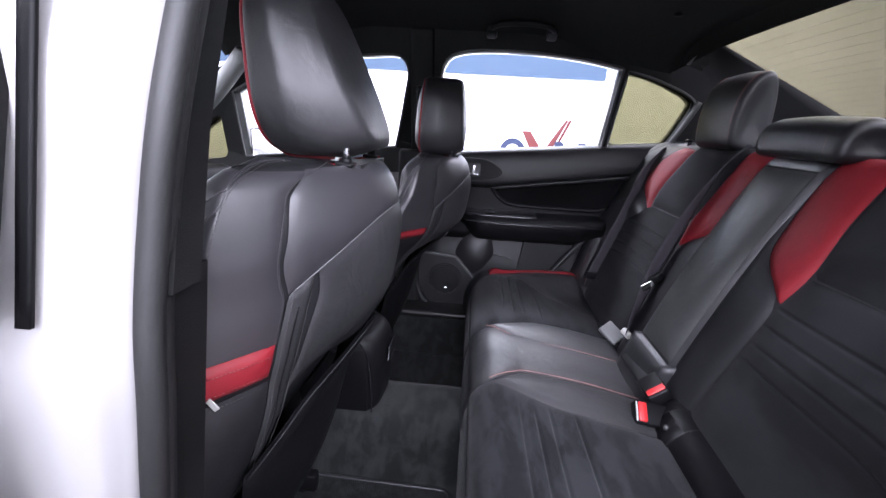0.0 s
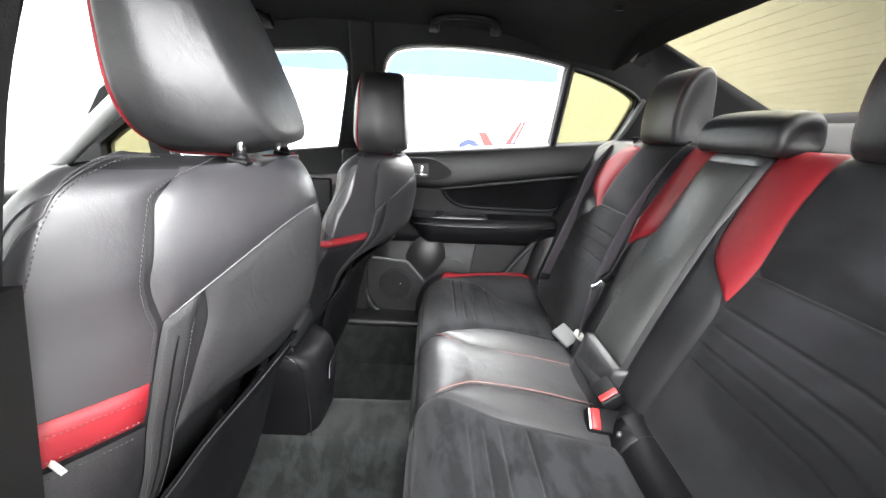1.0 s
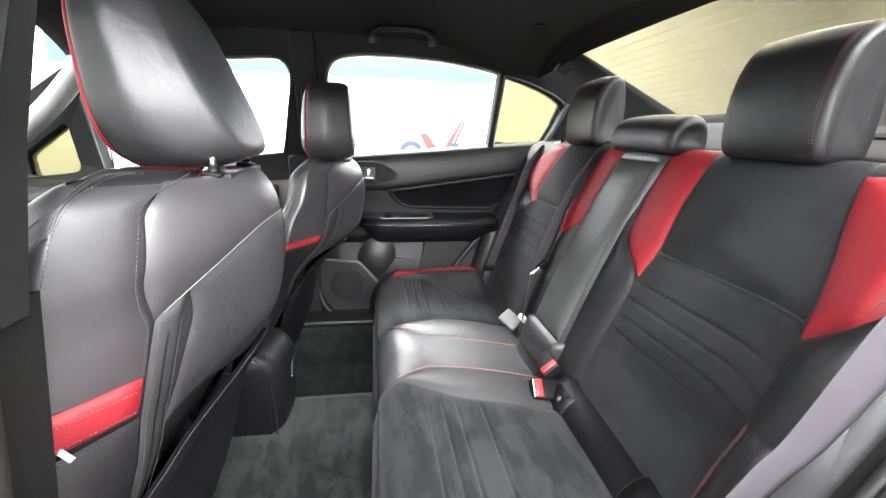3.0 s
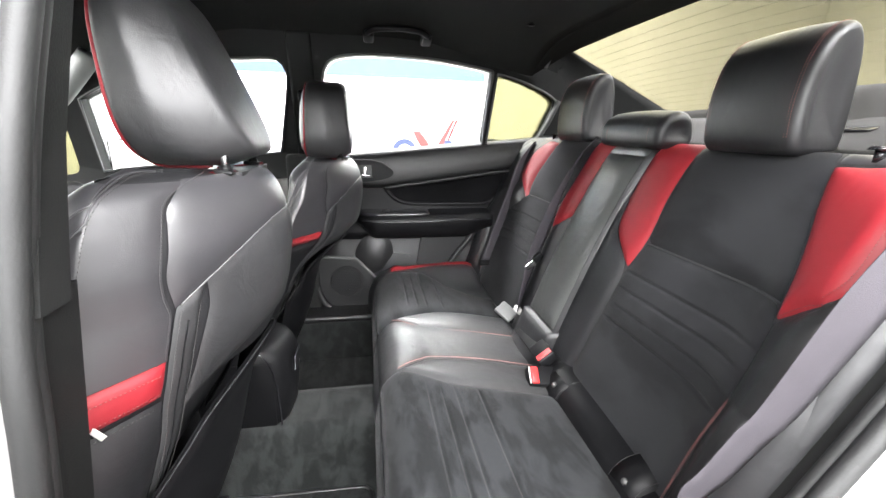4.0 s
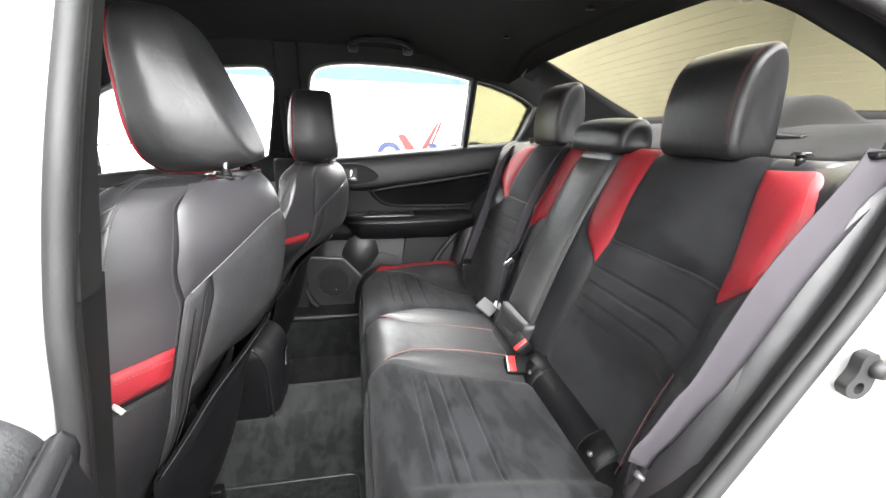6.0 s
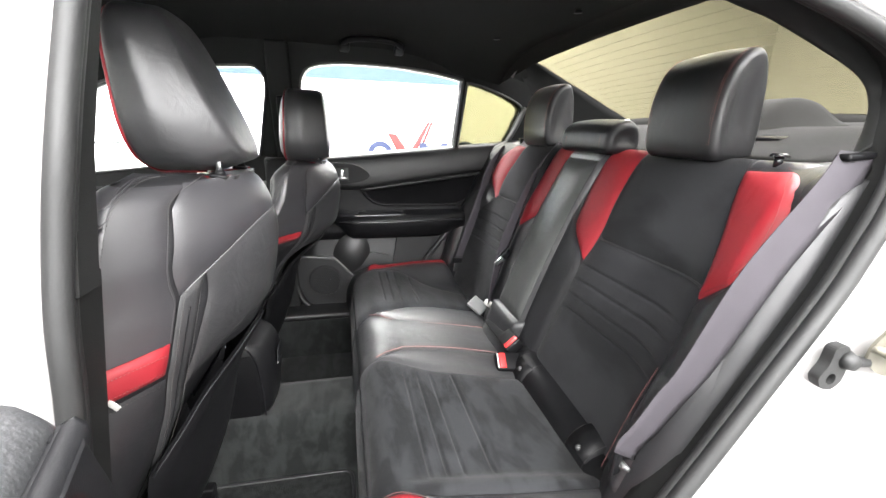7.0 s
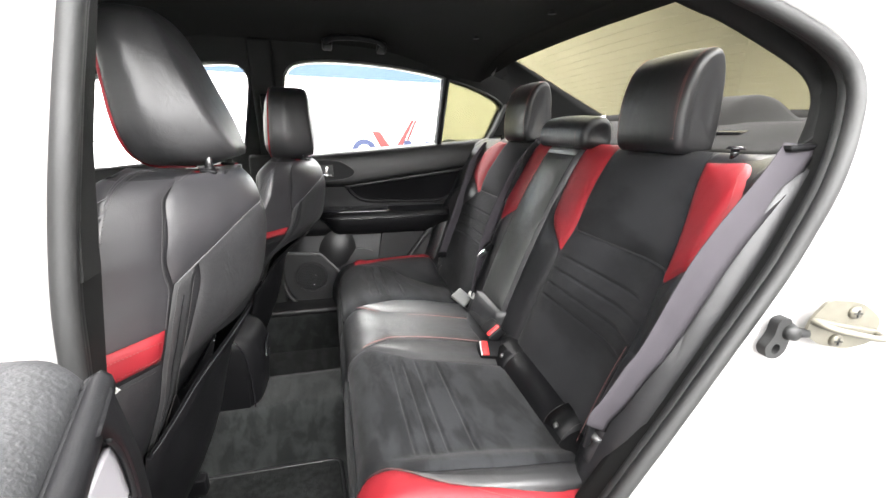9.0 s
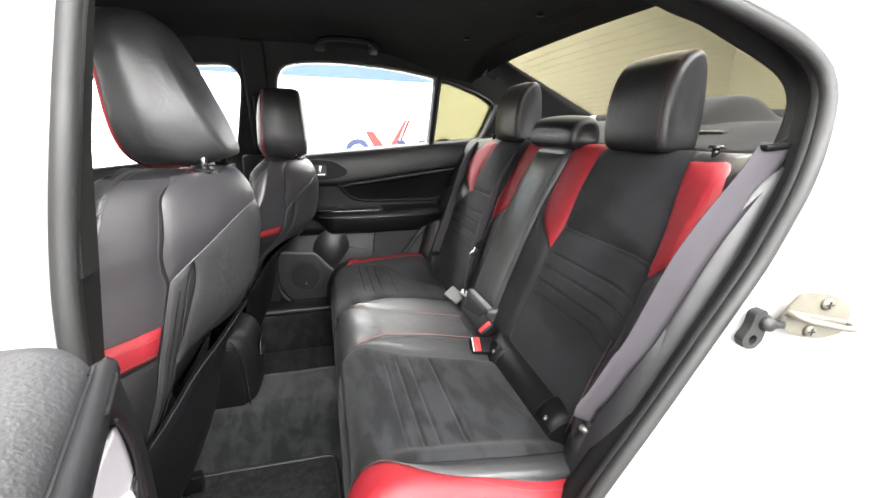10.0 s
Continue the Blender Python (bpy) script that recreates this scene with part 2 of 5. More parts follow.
def on(fn, line, n, lift=0.0, sign=1):
    """A line of (u, v) laid on the surface fn, lifted along its normal."""
    out = []
    for q in lerp_poly([(*p, 0) for p in line], n):
        e = 0.002
        nrm = (Vector(fn(q.x + e, q.y)) - Vector(fn(q.x - e, q.y))).cross(Vector(fn(q.x, q.y + e)) - Vector(fn(q.x, q.y - e))).normalized()
        out.append(Vector(fn(q.x, q.y)) + nrm * (lift * sign))
    return out


def stitches(pts, length=0.0036, gap=0.0022, r=0.00055):
    """A row of thread stitches along places."""
    bms, acc, on_, cur = [], 0.0, True, [Vector(pts[0])]
    fine = lerp_poly(pts, max(8, int(sum((Vector(b) - Vector(a)).length for a, b in zip(pts, pts[1:])) / 0.0015)))
    bm = bmesh.new()
    i, step = 0, 0.0015
    k_on, k_off = max(2, round(length / step)), max(1, round(gap / step))
    while i + k_on < len(fine):
        a, b = fine[i], fine[i + k_on]
        d = (b - a).normalized()
        side = d.orthogonal().normalized()
        up = side.cross(d)
        ring = lambda c, s: [bm.verts.new(c + side * (r * s * x) + up * (r * s * y)) for x, y in ((1, 0), (0, 1), (-1, 0), (0, -1))]
        v0, v1 = ring(a + d * 0.0003, 0.6), ring((a + b) / 2, 1.2)
        v2 = ring(b - d * 0.0003, 0.6)
        for p, q in ((v0, v1), (v1, v2)):
            for k in range(4):
                bm.faces.new((p[k], p[(k + 1) % 4], q[(k + 1) % 4], q[k]))
        bm.faces.new(v0)
        bm.faces.new(v2)
        i += k_on + k_off
    return bm


def holed(outer, holes, place, thick):
    """A sheet with openings, given in two coordinates and laid in space by place(a, b), with a thickness."""
    bm = bmesh.new()
    loops = []
    for loop in (outer, *holes):
        vs = [bm.verts.new((a, 0, b)) for a, b in loop]
        es = [bm.edges.new((vs[i], vs[(i + 1) % len(vs)])) for i in range(len(vs))]
        loops.append(vs)
    bmesh.ops.triangle_fill(bm, use_beauty=True, use_dissolve=False, edges=bm.edges[:], normal=(0, -1, 0))
    base = bm.verts[:]
    top = bm.faces[:]
    twin = {v: bm.verts.new(v.co) for v in base}
    for f in top:
        bm.faces.new([twin[v] for v in reversed(f.verts)])
    for vs in loops:
        for i in range(len(vs)):
            a, b = vs[i], vs[(i + 1) % len(vs)]
            bm.faces.new((a, b, twin[b], twin[a]))
    for v in base:
        a, b = v.co.x, v.co.z
        v.co = place(a, b)
        twin[v].co = place(a, b) + Vector(thick)
    return bm


def rounded(pts, n=6, frac=0.25):
    """A closed outline with its corners eased."""
    out = []
    for i, p in enumerate(pts):
        p0, p, p1 = Vector(pts[i - 1]), Vector(p), Vector(pts[(i + 1) % len(pts)])
        a, b = p + (p0 - p) * min(frac, 0.03 / max((p0 - p).length, 1e-6)), p + (p1 - p) * min(frac, 0.03 / max((p1 - p).length, 1e-6))
        for k in range(n + 1):
            t = k / n
            q = a * (1 - t) ** 2 + p * 2 * t * (1 - t) + b * t * t
            out.append((q.x, q.y))
    return out


def smooth01(x):
    x = min(max(x, 0.0), 1.0)
    return x * x * (3 - 2 * x)


def spline(keys):
    """A smooth curve through rows of (parameter, values...)."""
    k = sorted(keys)
    t = [q[0] for q in k]
    v = [Vector(q[1:]) for q in k]
    m = []
    for i in range(len(k)):
        a, b = max(i - 1, 0), min(i + 1, len(k) - 1)
        m.append((v[b] - v[a]) / (t[b] - t[a]))

    def at(x):
        i = 0
        while i < len(t) - 2 and x > t[i + 1]:
            i += 1
        h = t[i + 1] - t[i]
        w = (x - t[i]) / h
        if w < 0:
            return v[0] + m[0] * (x - t[0])
        if w > 1:
            return v[-1] + m[-1] * (x - t[-1])
        return v[i] * (1 + 2 * w) * (1 - w) ** 2 + m[i] * h * w * (1 - w) ** 2 + v[i + 1] * w * w * (3 - 2 * w) + m[i + 1] * h * w * w * (w - 1)
    return at


# ---- the photo bay round the car ----
GROUND = -0.52
YC = 0.037  # the car's middle


def box_wall(name, size, at, mat, label=""):
    ob = link_mesh(name, rbox(size, pose(*at), 0.0), mat, smooth=False)
    return tagged(ob, label, "wall" if "wall" in name else name, kind="structure")


box_wall("floor", (14.4, 12.4, 0.1), (0.4, 0.1, GROUND - 0.05), CONCRETE, "grey smooth studio floor under the car")
box_wall("ceiling", (14.4, 12.4, 0.1), (0.4, 0.1, 3.45), CEIL, "white board ceiling of the photo bay")
box_wall("wall_east", (14.4, 0.15, 4.0), (0.4, 5.3, 1.42), WALL, "white studio wall with a blue band")
box_wall("wall_west", (14.4, 0.15, 4.0), (0.4, -5.9, 1.42), WALL, "plain white studio wall")
box_wall("wall_north", (0.15, 12.4, 4.0), (-6.7, 0.1, 1.42), WALL, "plain white studio wall")
box_wall("wall_south", (0.15, 12.4, 4.0), (7.5, 0.1, 1.42), WALL, "plain white studio wall")
tagged(link_mesh("wall_band", rbox((5.6, 0.02, 0.98), pose(-1.0, 5.215, 1.940), 0.0), BLUE_BAND, smooth=False), "pale blue painted band along the white wall", "wall band", kind="structure")


# ---- rear seat ----
BACK = spline([(0.10, 0.560, 0.10), (0.18, 0.588, 0.18), (0.34, 0.643, 0.34), (0.494, 0.702, 0.494), (0.62, 0.757, 0.62), (0.70, 0.797, 0.70), (0.745, 0.822, 0.741),
               (0.78, 0.850, 0.762), (0.84, 0.910, 0.768)])
RIBS = (0.478, 0.440, 0.402, 0.368)


def back_at(y, v):
    """The front of the rear backrest: y across, v up the profile."""
    q = BACK(v)
    a = abs(y - YC)
    w = 2.2 * max(0.0, min(a, 0.645) - 0.47) ** 2 * (1 - 0.8 * smooth01((v - 0.70) / 0.12))
    return Vector((q.x - w, y, q.y))


def ribbed(y, v):
    side = min(smooth01((abs(y - YC) - 0.20) / 0.05), smooth01((0.58 - abs(y - YC)) / 0.04))
    return -side * sum(0.0046 * math.exp(-((v - r) / 0.0034) ** 2) for r in RIBS)


def mirrored(line):
    return [(2 * YC - y, v) for y, v in line]


def headrest_shape(w, d, h, power=3.2, n=18):
    """A padded block about its bottom middle: width on y, depth on x, height on z."""
    bm = bmesh.new()
    bmesh.ops.create_cube(bm, size=2.0)
    bmesh.ops.subdivide_edges(bm, edges=bm.edges[:], cuts=n, use_grid_fill=True)
    for v in bm.verts:
        p = v.co
        q = p * (abs(p.x) ** power + abs(p.y) ** power + abs(p.z) ** power) ** (-1 / power)
        v.co = Vector((q.x * d / 2, q.y * w / 2, (q.z + 1) / 2 * h))
    return bm


HEAD_PROFILE = [(-0.046, 0.0), (-0.060, 0.012), (-0.066, 0.045), (-0.066, 0.095), (-0.058, 0.140), (-0.043, 0.178), (-0.019, 0.203), (0.004, 0.211), (0.024, 0.204), (0.038, 0.180), (0.047, 0.140), (0.052, 0.060), (0.046, 0.012), (0.034, 0.0)]


def head_block(w, kx=1.0, kz=1.0, r=0.024, crown=0.0, back=1.0, dent=1.0):
    """A headrest pad: a side profile carried across the width w and eased at both ends."""
    prof = [(v.x * kx * (back if v.x > 0 else 1.0), v.y * kz) for v in lerp_poly([(*q, 0) for q in HEAD_PROFILE + HEAD_PROFILE[:1]], 57)][:-1]
    mx, mz = 0.0, 0.105 * kz
    steps = [(-w / 2 + r - r * math.cos(t), r * (1 - math.sin(t))) for t in (math.pi / 2 * k / 7 for k in range(8))]
    steps += [(-w / 2 + r + (w - 2 * r) * k / 12, 0.0) for k in range(1, 12)]
    steps += [(-y, i) for y, i in reversed(steps[:8])]
    rows = []
    for y, inset in steps:
        s = 1 - inset / 0.066
        bulge = 1 + crown * (1 - (2 * y / w) ** 2)
        rows.append([Vector((mx + (x - mx) * s * bulge, y, mz + (z - mz) * (1 - inset / (0.105 * kz)) + (0.006 * (1 - (2 * y / w) ** 2) if z > mz else 0))) for x, z in prof])
    bm = bmesh.new()
    vs = grid_faces(bm, rows, close_u=True)
    for ring, sg in ((vs[0], -1), (vs[-1], 1)):
        mid = sum((v.co for v in ring), Vector()) / len(ring)
        prev = ring
        for k in (0.7, 0.35):
            cur = [bm.verts.new(mid + (v.co - mid) * k - Vector((0, sg * 0.012 * (1 - k) * dent, 0))) for v in ring]
            for i in range(len(ring)):
                j = (i + 1) % len(ring)
                bm.faces.new((prev[i], prev[j], cur[j], cur[i]))
            prev = cur
        bm.faces.new(prev)
    return bm


def posts(parent, x, y, z, gap, length, tilt=0.0):
    for s in (-1, 1):
        part("post", tube([(x, y + s * gap / 2, z - length * 0.4), (x + tilt * length, y + s * gap / 2, z + length)], 0.006, 10), CHROME, parent, "chrome headrest post")
        part("post_guide", merge(disc(0.013, 0.012, pose(x, y + s * gap / 2, z + 0.002), 16, 0.003), rbox((0.026, 0.03, 0.008), pose(x, y + s * gap / 2, z + 0.002), 0.003)), PLASTIC, parent)


def rear_back(side):
    """One outer part of the rear backrest with its headrest. side: 1 as seen by the open door, -1 beyond the middle."""
    f = (lambda ln: ln) if side > 0 else mirrored
    th = thing("rear_bench", "black suede rear backrest with red leather shoulders, folded up" if side > 0 else
               "black suede rear backrest with red leather shoulders beside the closed door", "car seat", "rear seats")
    ys = [(-0.675 + k * (0.675 - 0.03) / 30) for k in range(31)]
    if side < 0:
        ys = [2 * YC - y for y in ys][::-1]
    vs = [0.10 + k * 0.74 / 40 for k in range(41)]
    rows = [[back_at(y, v) + Vector((0.004, 0, 0)) for y in ys] for v in vs]
    part("body", slab(rows, lambda q: Vector((max(q[0] + 0.05, 0.62 + 0.36 * q[2]), q[1], q[2] - 0.012))), LEATHER, th)
    S = dict(sign=-1)
    part("shoulder_panel", puffed(back_at, f([(-0.045, 0.80), (-0.045, 0.72), (-0.055, 0.62), (-0.074, 0.552), (-0.166, 0.487)]), f([(-0.176, 0.80), (-0.176, 0.66), (-0.188, 0.56), (-0.174, 0.487)]), puff=0.007, **S), RED, th, "red leather panel by the middle armrest")
    inner = [(-0.463, 0.754), (-0.484, 0.690), (-0.506, 0.640), (-0.524, 0.592), (-0.534, 0.553)] if side > 0 else [(-0.446, 0.754), (-0.458, 0.690), (-0.470, 0.630), (-0.468, 0.575), (-0.455, 0.540)]
    rim = [(-0.566, 0.761), (-0.602, 0.743), (-0.628, 0.702), (-0.634, 0.66), (-0.632, 0.622), (-0.618, 0.592)] if side > 0 else [(-0.505, 0.761), (-0.532, 0.740), (-0.550, 0.70), (-0.556, 0.66), (-0.552, 0.62), (-0.530, 0.585)]
    tip = (-0.540, 0.530) if side > 0 else (-0.448, 0.518)
    part("upper_insert", puffed(back_at, f([(-0.178, 0.80), (-0.178, 0.66), (-0.191, 0.55)]), f([(inner[0][0] + 0.012, 0.80)] + [(y + 0.002, v) for y, v in inner[1:4]] + [(inner[4][0] + 0.001, 0.55)]), 30, 26, puff=0.005, **S), SUEDE_BACK, th, "smooth black suede insert")
    part("lower_insert", puffed(back_at, f([(-0.193, 0.547), (-0.172, 0.48), (-0.165, 0.35), (-0.15, 0.12)]), f([(inner[4][0], 0.547), (-0.546, 0.50), (-0.546, 0.42), (-0.535, 0.25), (-0.52, 0.12)]), 26, 200, puff=0.006, bumps=ribbed, **S), SUEDE_BACK, th, "ribbed black suede insert")
    part("bolster_panel", puffed(back_at, f(inner + [tip]), f(rim + [(tip[0] - 0.006, tip[1])]), 26, 44, puff=0.011, edge=0.02, **S), RED, th, "red leather bolster panel")
    part("side_bolster", puffed(back_at, f([(tip[0] - 0.004, tip[1] - 0.004), (-0.549, 0.42), (-0.537, 0.25), (-0.522, 0.12)]), f([(rim[5][0] - 0.012, 0.597), (-0.668, 0.45), (-0.668, 0.25), (-0.66, 0.12)]), 20, 30, puff=0.012, edge=0.02, **S), LEATHER, th)
    part("inner_strip", puffed(back_at, f([(-0.032, 0.80), (-0.034, 0.60), (-0.034, 0.45), (-0.034, 0.12)]), f([(-0.043, 0.80), (-0.053, 0.62), (-0.076, 0.548), (-0.163, 0.480), (-0.163, 0.35), (-0.148, 0.12)]), 20, 30, puff=0.008, **S), LEATHER, th)
    part("top_strip", puffed(back_at, f([(-0.447, 0.80), (-0.462, 0.758)]), f([(-0.590, 0.80), (-0.568, 0.765)]), 20, 10, puff=0.004, **S), LEATHER_FRONT, th)
    part("outer_top", puffed(back_at, f([(-0.592, 0.83), (-0.610, 0.746), (-0.636, 0.70), (-0.642, 0.62)]), f([(-0.675, 0.83), (-0.675, 0.735), (-0.675, 0.69), (-0.675, 0.62)]), 14, 24, puff=0.004, **S), LEATHER, th)
    part("seam_thread", stitches(on(back_at, f([(y + 0.006, v - 0.004) for y, v in rim]), 60, 0.0105, -1)), THREAD_RED, th)
    part("seam_thread", stitches(on(back_at, f([(rim[5][0] - 0.006, 0.588), (0.5 * (rim[5][0] + tip[0]) - 0.003, 0.557), (tip[0] - 0.016, tip[1] + 0.002)]), 30, 0.008, -1)), THREAD, th)
    part("seam_cord", tube(on(back_at, f([(-0.193, 0.5485), (-0.36, 0.5485), (inner[4][0], 0.5485)]), 30, 0.0002, -1), 0.0008, 6), SEAM, th)
    # the curled lower edge of the outer bolster, double stitched
    part("bolster_flap", puffed(back_at, f([(-0.575, 0.43), (-0.560, 0.34), (-0.552, 0.20)]), f([(-0.640, 0.44), (-0.640, 0.34), (-0.635, 0.20)]), 14, 24, puff=0.024, edge=0.02, **S), LEATHER, th)
    part("seam_thread", stitches(on(back_at, f([(-0.592, 0.42), (-0.576, 0.34), (-0.568, 0.21)]), 40, 0.0215, -1)), THREAD_RED, th)
    part("seam_thread", stitches(on(back_at, f([(-0.600, 0.42), (-0.584, 0.34), (-0.576, 0.21)]), 40, 0.0235, -1)), THREAD_RED, th)
    # headrest
    yc = -0.311 if side > 0 else 2 * YC + 0.319
    hr = part("headrest", head_block(0.202, crown=0.05, r=0.015, back=0.75, dent=1.7), LEATHER, th, "black leather headrest")
    hr.location = (0.862, yc, 0.757)
    for s, d in ((-1, 0.0), (1, 0.0), (-1, 0.005), (1, 0.005)):
        s *= 1 - d / 0.090
        part("seam_thread", stitches([(-0.0655, s * 0.088, 0.03), (-0.0675, s * 0.088, 0.085), (-0.0595, s * 0.088, 0.142), (-0.043, s * 0.088, 0.181), (-0.019, s * 0.088, 0.206), (0.004, s * 0.088, 0.2135)], r=0.0006), THREAD_RED, hr)
    posts(th, 0.865, yc, 0.765, 0.14, 0.06)
    # release knob
    part("release_knob", merge(disc(0.016, 0.006, pose(0.838, yc - side * 0.200, 0.776), 24, 0.004), disc(0.007, 0.020, pose(0.838, yc - side * 0.200, 0.765), 16)), PLASTIC_GLOSS, th, "gloss black seat release knob")
    return th


rear_back(1)
rear_back(-1)


def middle_back():
    th = thing("rear_middle_armrest", "black leather fold-down middle armrest, folded up in the backrest", "armrest")
    at = lambda y, v: back_at(YC, v) + Vector((-0.028, y - YC, -0.006))
    y0, y1 = -0.047, 0.120
    rows = [[at(y0 + (y1 - y0) * k / 12, 0.24 + 0.54 * j / 30) + Vector((0.006, 0, 0)) for k in range(13)] for j in range(31)]
    part("body", slab(rows, (0.09, 0, 0.0)), LEATHER, th)
    part("pad", puffed(at, [(y0 + 0.004, 0.74), (y0, 0.5), (y0, 0.27)], [(y1 - 0.004, 0.74), (y1, 0.5), (y1, 0.27)], 24, 40, puff=0.010, edge=0.025, sign=-1), LEATHER_PAD, th, "smooth black leather armrest pad, its sheen set in a paler colour")
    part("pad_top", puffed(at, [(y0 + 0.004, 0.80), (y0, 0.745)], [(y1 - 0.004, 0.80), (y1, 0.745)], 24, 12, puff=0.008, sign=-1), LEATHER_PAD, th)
    low = lambda y, v: back_at(YC, v) + Vector((-0.036, y - YC, 0))
    part("lower_block", slab([[low(y0 - 0.012 + (y1 - y0 + 0.024) * k / 10, 0.10 + 0.155 * j / 10) for k in range(11)] for j in range(11)], (0.08, 0, 0)), LEATHER, th)
    part("lower_pad", puffed(low, [(y0 - 0.012, 0.255), (y0 - 0.012, 0.10)], [(y1 + 0.012, 0.255), (y1 + 0.012, 0.10)], 16, 16, puff=0.008, sign=-1), LEATHER, th)
    hr = part("headrest", head_block(0.262, 0.85, 0.42, 0.02), LEATHER, th, "low black leather middle headrest")
    hr.location = (0.842, 0.040, 0.752)
    for s in (-1, 1):
        part("seam_thread", stitches([(-0.056, s * 0.09, 0.018), (-0.0565, s * 0.09, 0.04), (-0.048, s * 0.09, 0.062), (-0.029, s * 0.09, 0.078), (0.004, s * 0.09, 0.090)], r=0.0006), THREAD_RED, hr)
    posts(th, 0.845, 0.040, 0.757, 0.12, 0.03)


middle_back()

CUSH = spline([(-0.16, 0.128, -0.15), (-0.06, 0.116, -0.05), (0.04, 0.110, 0.06), (0.10, 0.118, 0.145), (0.14, 0.140, 0.192), (0.18, 0.180, 0.213), (0.26, 0.26, 0.207), (0.40, 0.40, 0.188), (0.58, 0.58, 0.150)])


def cushion_at(y, v):
    q = CUSH(v)
    a = abs(y - YC)
    top = smooth01((v - 0.05) / 0.12)
    if y > YC:
        rise = 0.008 * smooth01((a - 0.50) / 0.10) - 0.10 * smooth01((a - 0.61) / 0.10) + min(max(0.22 * (q.x - 0.24), 0.0), 0.058) * smooth01((a - 0.44) / 0.15) * (1 - smooth01((q.x - 0.52) / 0.06))
    else:
        rise = 0.022 * smooth01((a - 0.555) / 0.05) - 0.10 * smooth01((a - 0.655) / 0.08)
    z = q.y + rise * top - 0.010 * (1 - smooth01(a / 0.16)) * top
    x = q.x - 0.02 * smooth01((a - 0.52) / 0.10) * (1 - top) - 0.0
    return Vector((x, y, z))


def cushion_ribs(y, v):
    a = abs(y - YC)
    side = min(smooth01((a - 0.22) / 0.04), smooth01((0.575 - a) / 0.03))
    return -side * sum(0.0042 * math.exp(-((v - r) / 0.0032) ** 2) for r in (0.225, 0.257, 0.289, 0.345))


def rear_cushion():
    th = thing("rear_seat_cushion", "black suede and leather rear bench cushion with red bolsters", "car seat")
    ys = [-0.68 + k * 1.435 / 60 for k in range(61)]
    vs = [-0.16 + k * 0.74 / 40 for k in range(41)]
    rows = [[cushion_at(y, v) + Vector((0, 0, -0.005)) for y in ys] for v in vs]
    part("body", slab(rows, lambda q: Vector((max(q[0], 0.16), q[1], min(q[2] - 0.02, -0.14)))), LEATHER, th)
    S = dict(sign=-1)
    part("middle_panel", puffed(cushion_at, [(-0.100, 0.10), (-0.098, 0.165), (-0.060, 0.225), (-0.042, 0.26), (-0.042, 0.40), (-0.048, 0.565)], [(0.176, 0.10), (0.168, 0.175), (0.150, 0.26), (0.142, 0.35), (0.138, 0.45), (0.135, 0.565)], 26, 40, puff=0.010, edge=0.03, **S), LEATHER_SOFT, th, "black leather middle panel")
    def seat_side(f, seam, edge, outside, rim):
        """One outer seat: suede insert, leather strips and red bolster, between lines of (y, v)."""
        part("wedge_panel", puffed(cushion_at, f([(-0.101, 0.168), (-0.066, 0.225), (-0.045, 0.26), (-0.045, 0.40), (-0.051, 0.565)]), f([(-0.103, 0.166), (-0.138, 0.24), (-0.166, 0.305), (-0.178, 0.40), (-0.184, 0.565)]), 18, 30, puff=0.007, **S), LEATHER_SOFT, th)
        part("insert", puffed(cushion_at, f([(-0.102, 0.10), (-0.106, 0.17), (-0.140, 0.242), (-0.168, 0.305), (-0.181, 0.40), (-0.187, 0.565)]), seam, 34, 230, puff=0.007, bumps=cushion_ribs, **S), SUEDE, th, "ribbed black suede seat insert")
        part("front_panel", puffed(cushion_at, f([(-0.101, -0.155), (-0.101, 0.0), (-0.101, 0.097)]), [(seam[0][0], -0.155), (seam[0][0], 0.0), (seam[0][0], 0.097)], 30, 24, puff=0.006, **S), SUEDE, th)
        step = 0.002 if seam[0][0] > YC else -0.002
        part("bolster_strip", puffed(cushion_at, [(y + step, v) for y, v in seam[1:]], [(y - step, v) for y, v in edge[1:]], 18, 44, puff=0.005, **S), LEATHER_SOFT, th)
        part("bolster", puffed(cushion_at, outside, rim, 24, 50, puff=0.012, edge=0.018, **S), RED, th, "red leather bolster of the bench")
        part("seam_thread", stitches(on(cushion_at, [(y + 4 * step, v) for y, v in outside[2:]], 60, 0.006, -1)), THREAD_RED, th)
        part("seam_cord", tube(on(cushion_at, f([(-0.098, 0.166), (-0.060, 0.226), (-0.0435, 0.26), (-0.0435, 0.40), (-0.0495, 0.56)]), 40, 0.0035, -1), 0.0012, 6), THREAD_PINK, th)

    edge = [(-0.545, 0.10), (-0.536, 0.137), (-0.552, 0.165), (-0.572, 0.20), (-0.592, 0.235), (-0.608, 0.275), (-0.620, 0.32), (-0.632, 0.40), (-0.634, 0.47), (-0.630, 0.53)]
    seat_side(lambda ln: ln, [(-0.543, 0.10), (-0.532, 0.137), (-0.548, 0.165), (-0.566, 0.20), (-0.574, 0.235), (-0.577, 0.29), (-0.580, 0.39), (-0.573, 0.50), (-0.570, 0.565)],
              [(-0.545, 0.10), (-0.535, 0.137), (-0.552, 0.165), (-0.572, 0.20), (-0.592, 0.235), (-0.614, 0.29), (-0.632, 0.39), (-0.633, 0.50), (-0.628, 0.565)],
              [(-0.575, 0.06)] + edge, [(-0.69, 0.06)] + [(-0.715, v) for y, v in edge])
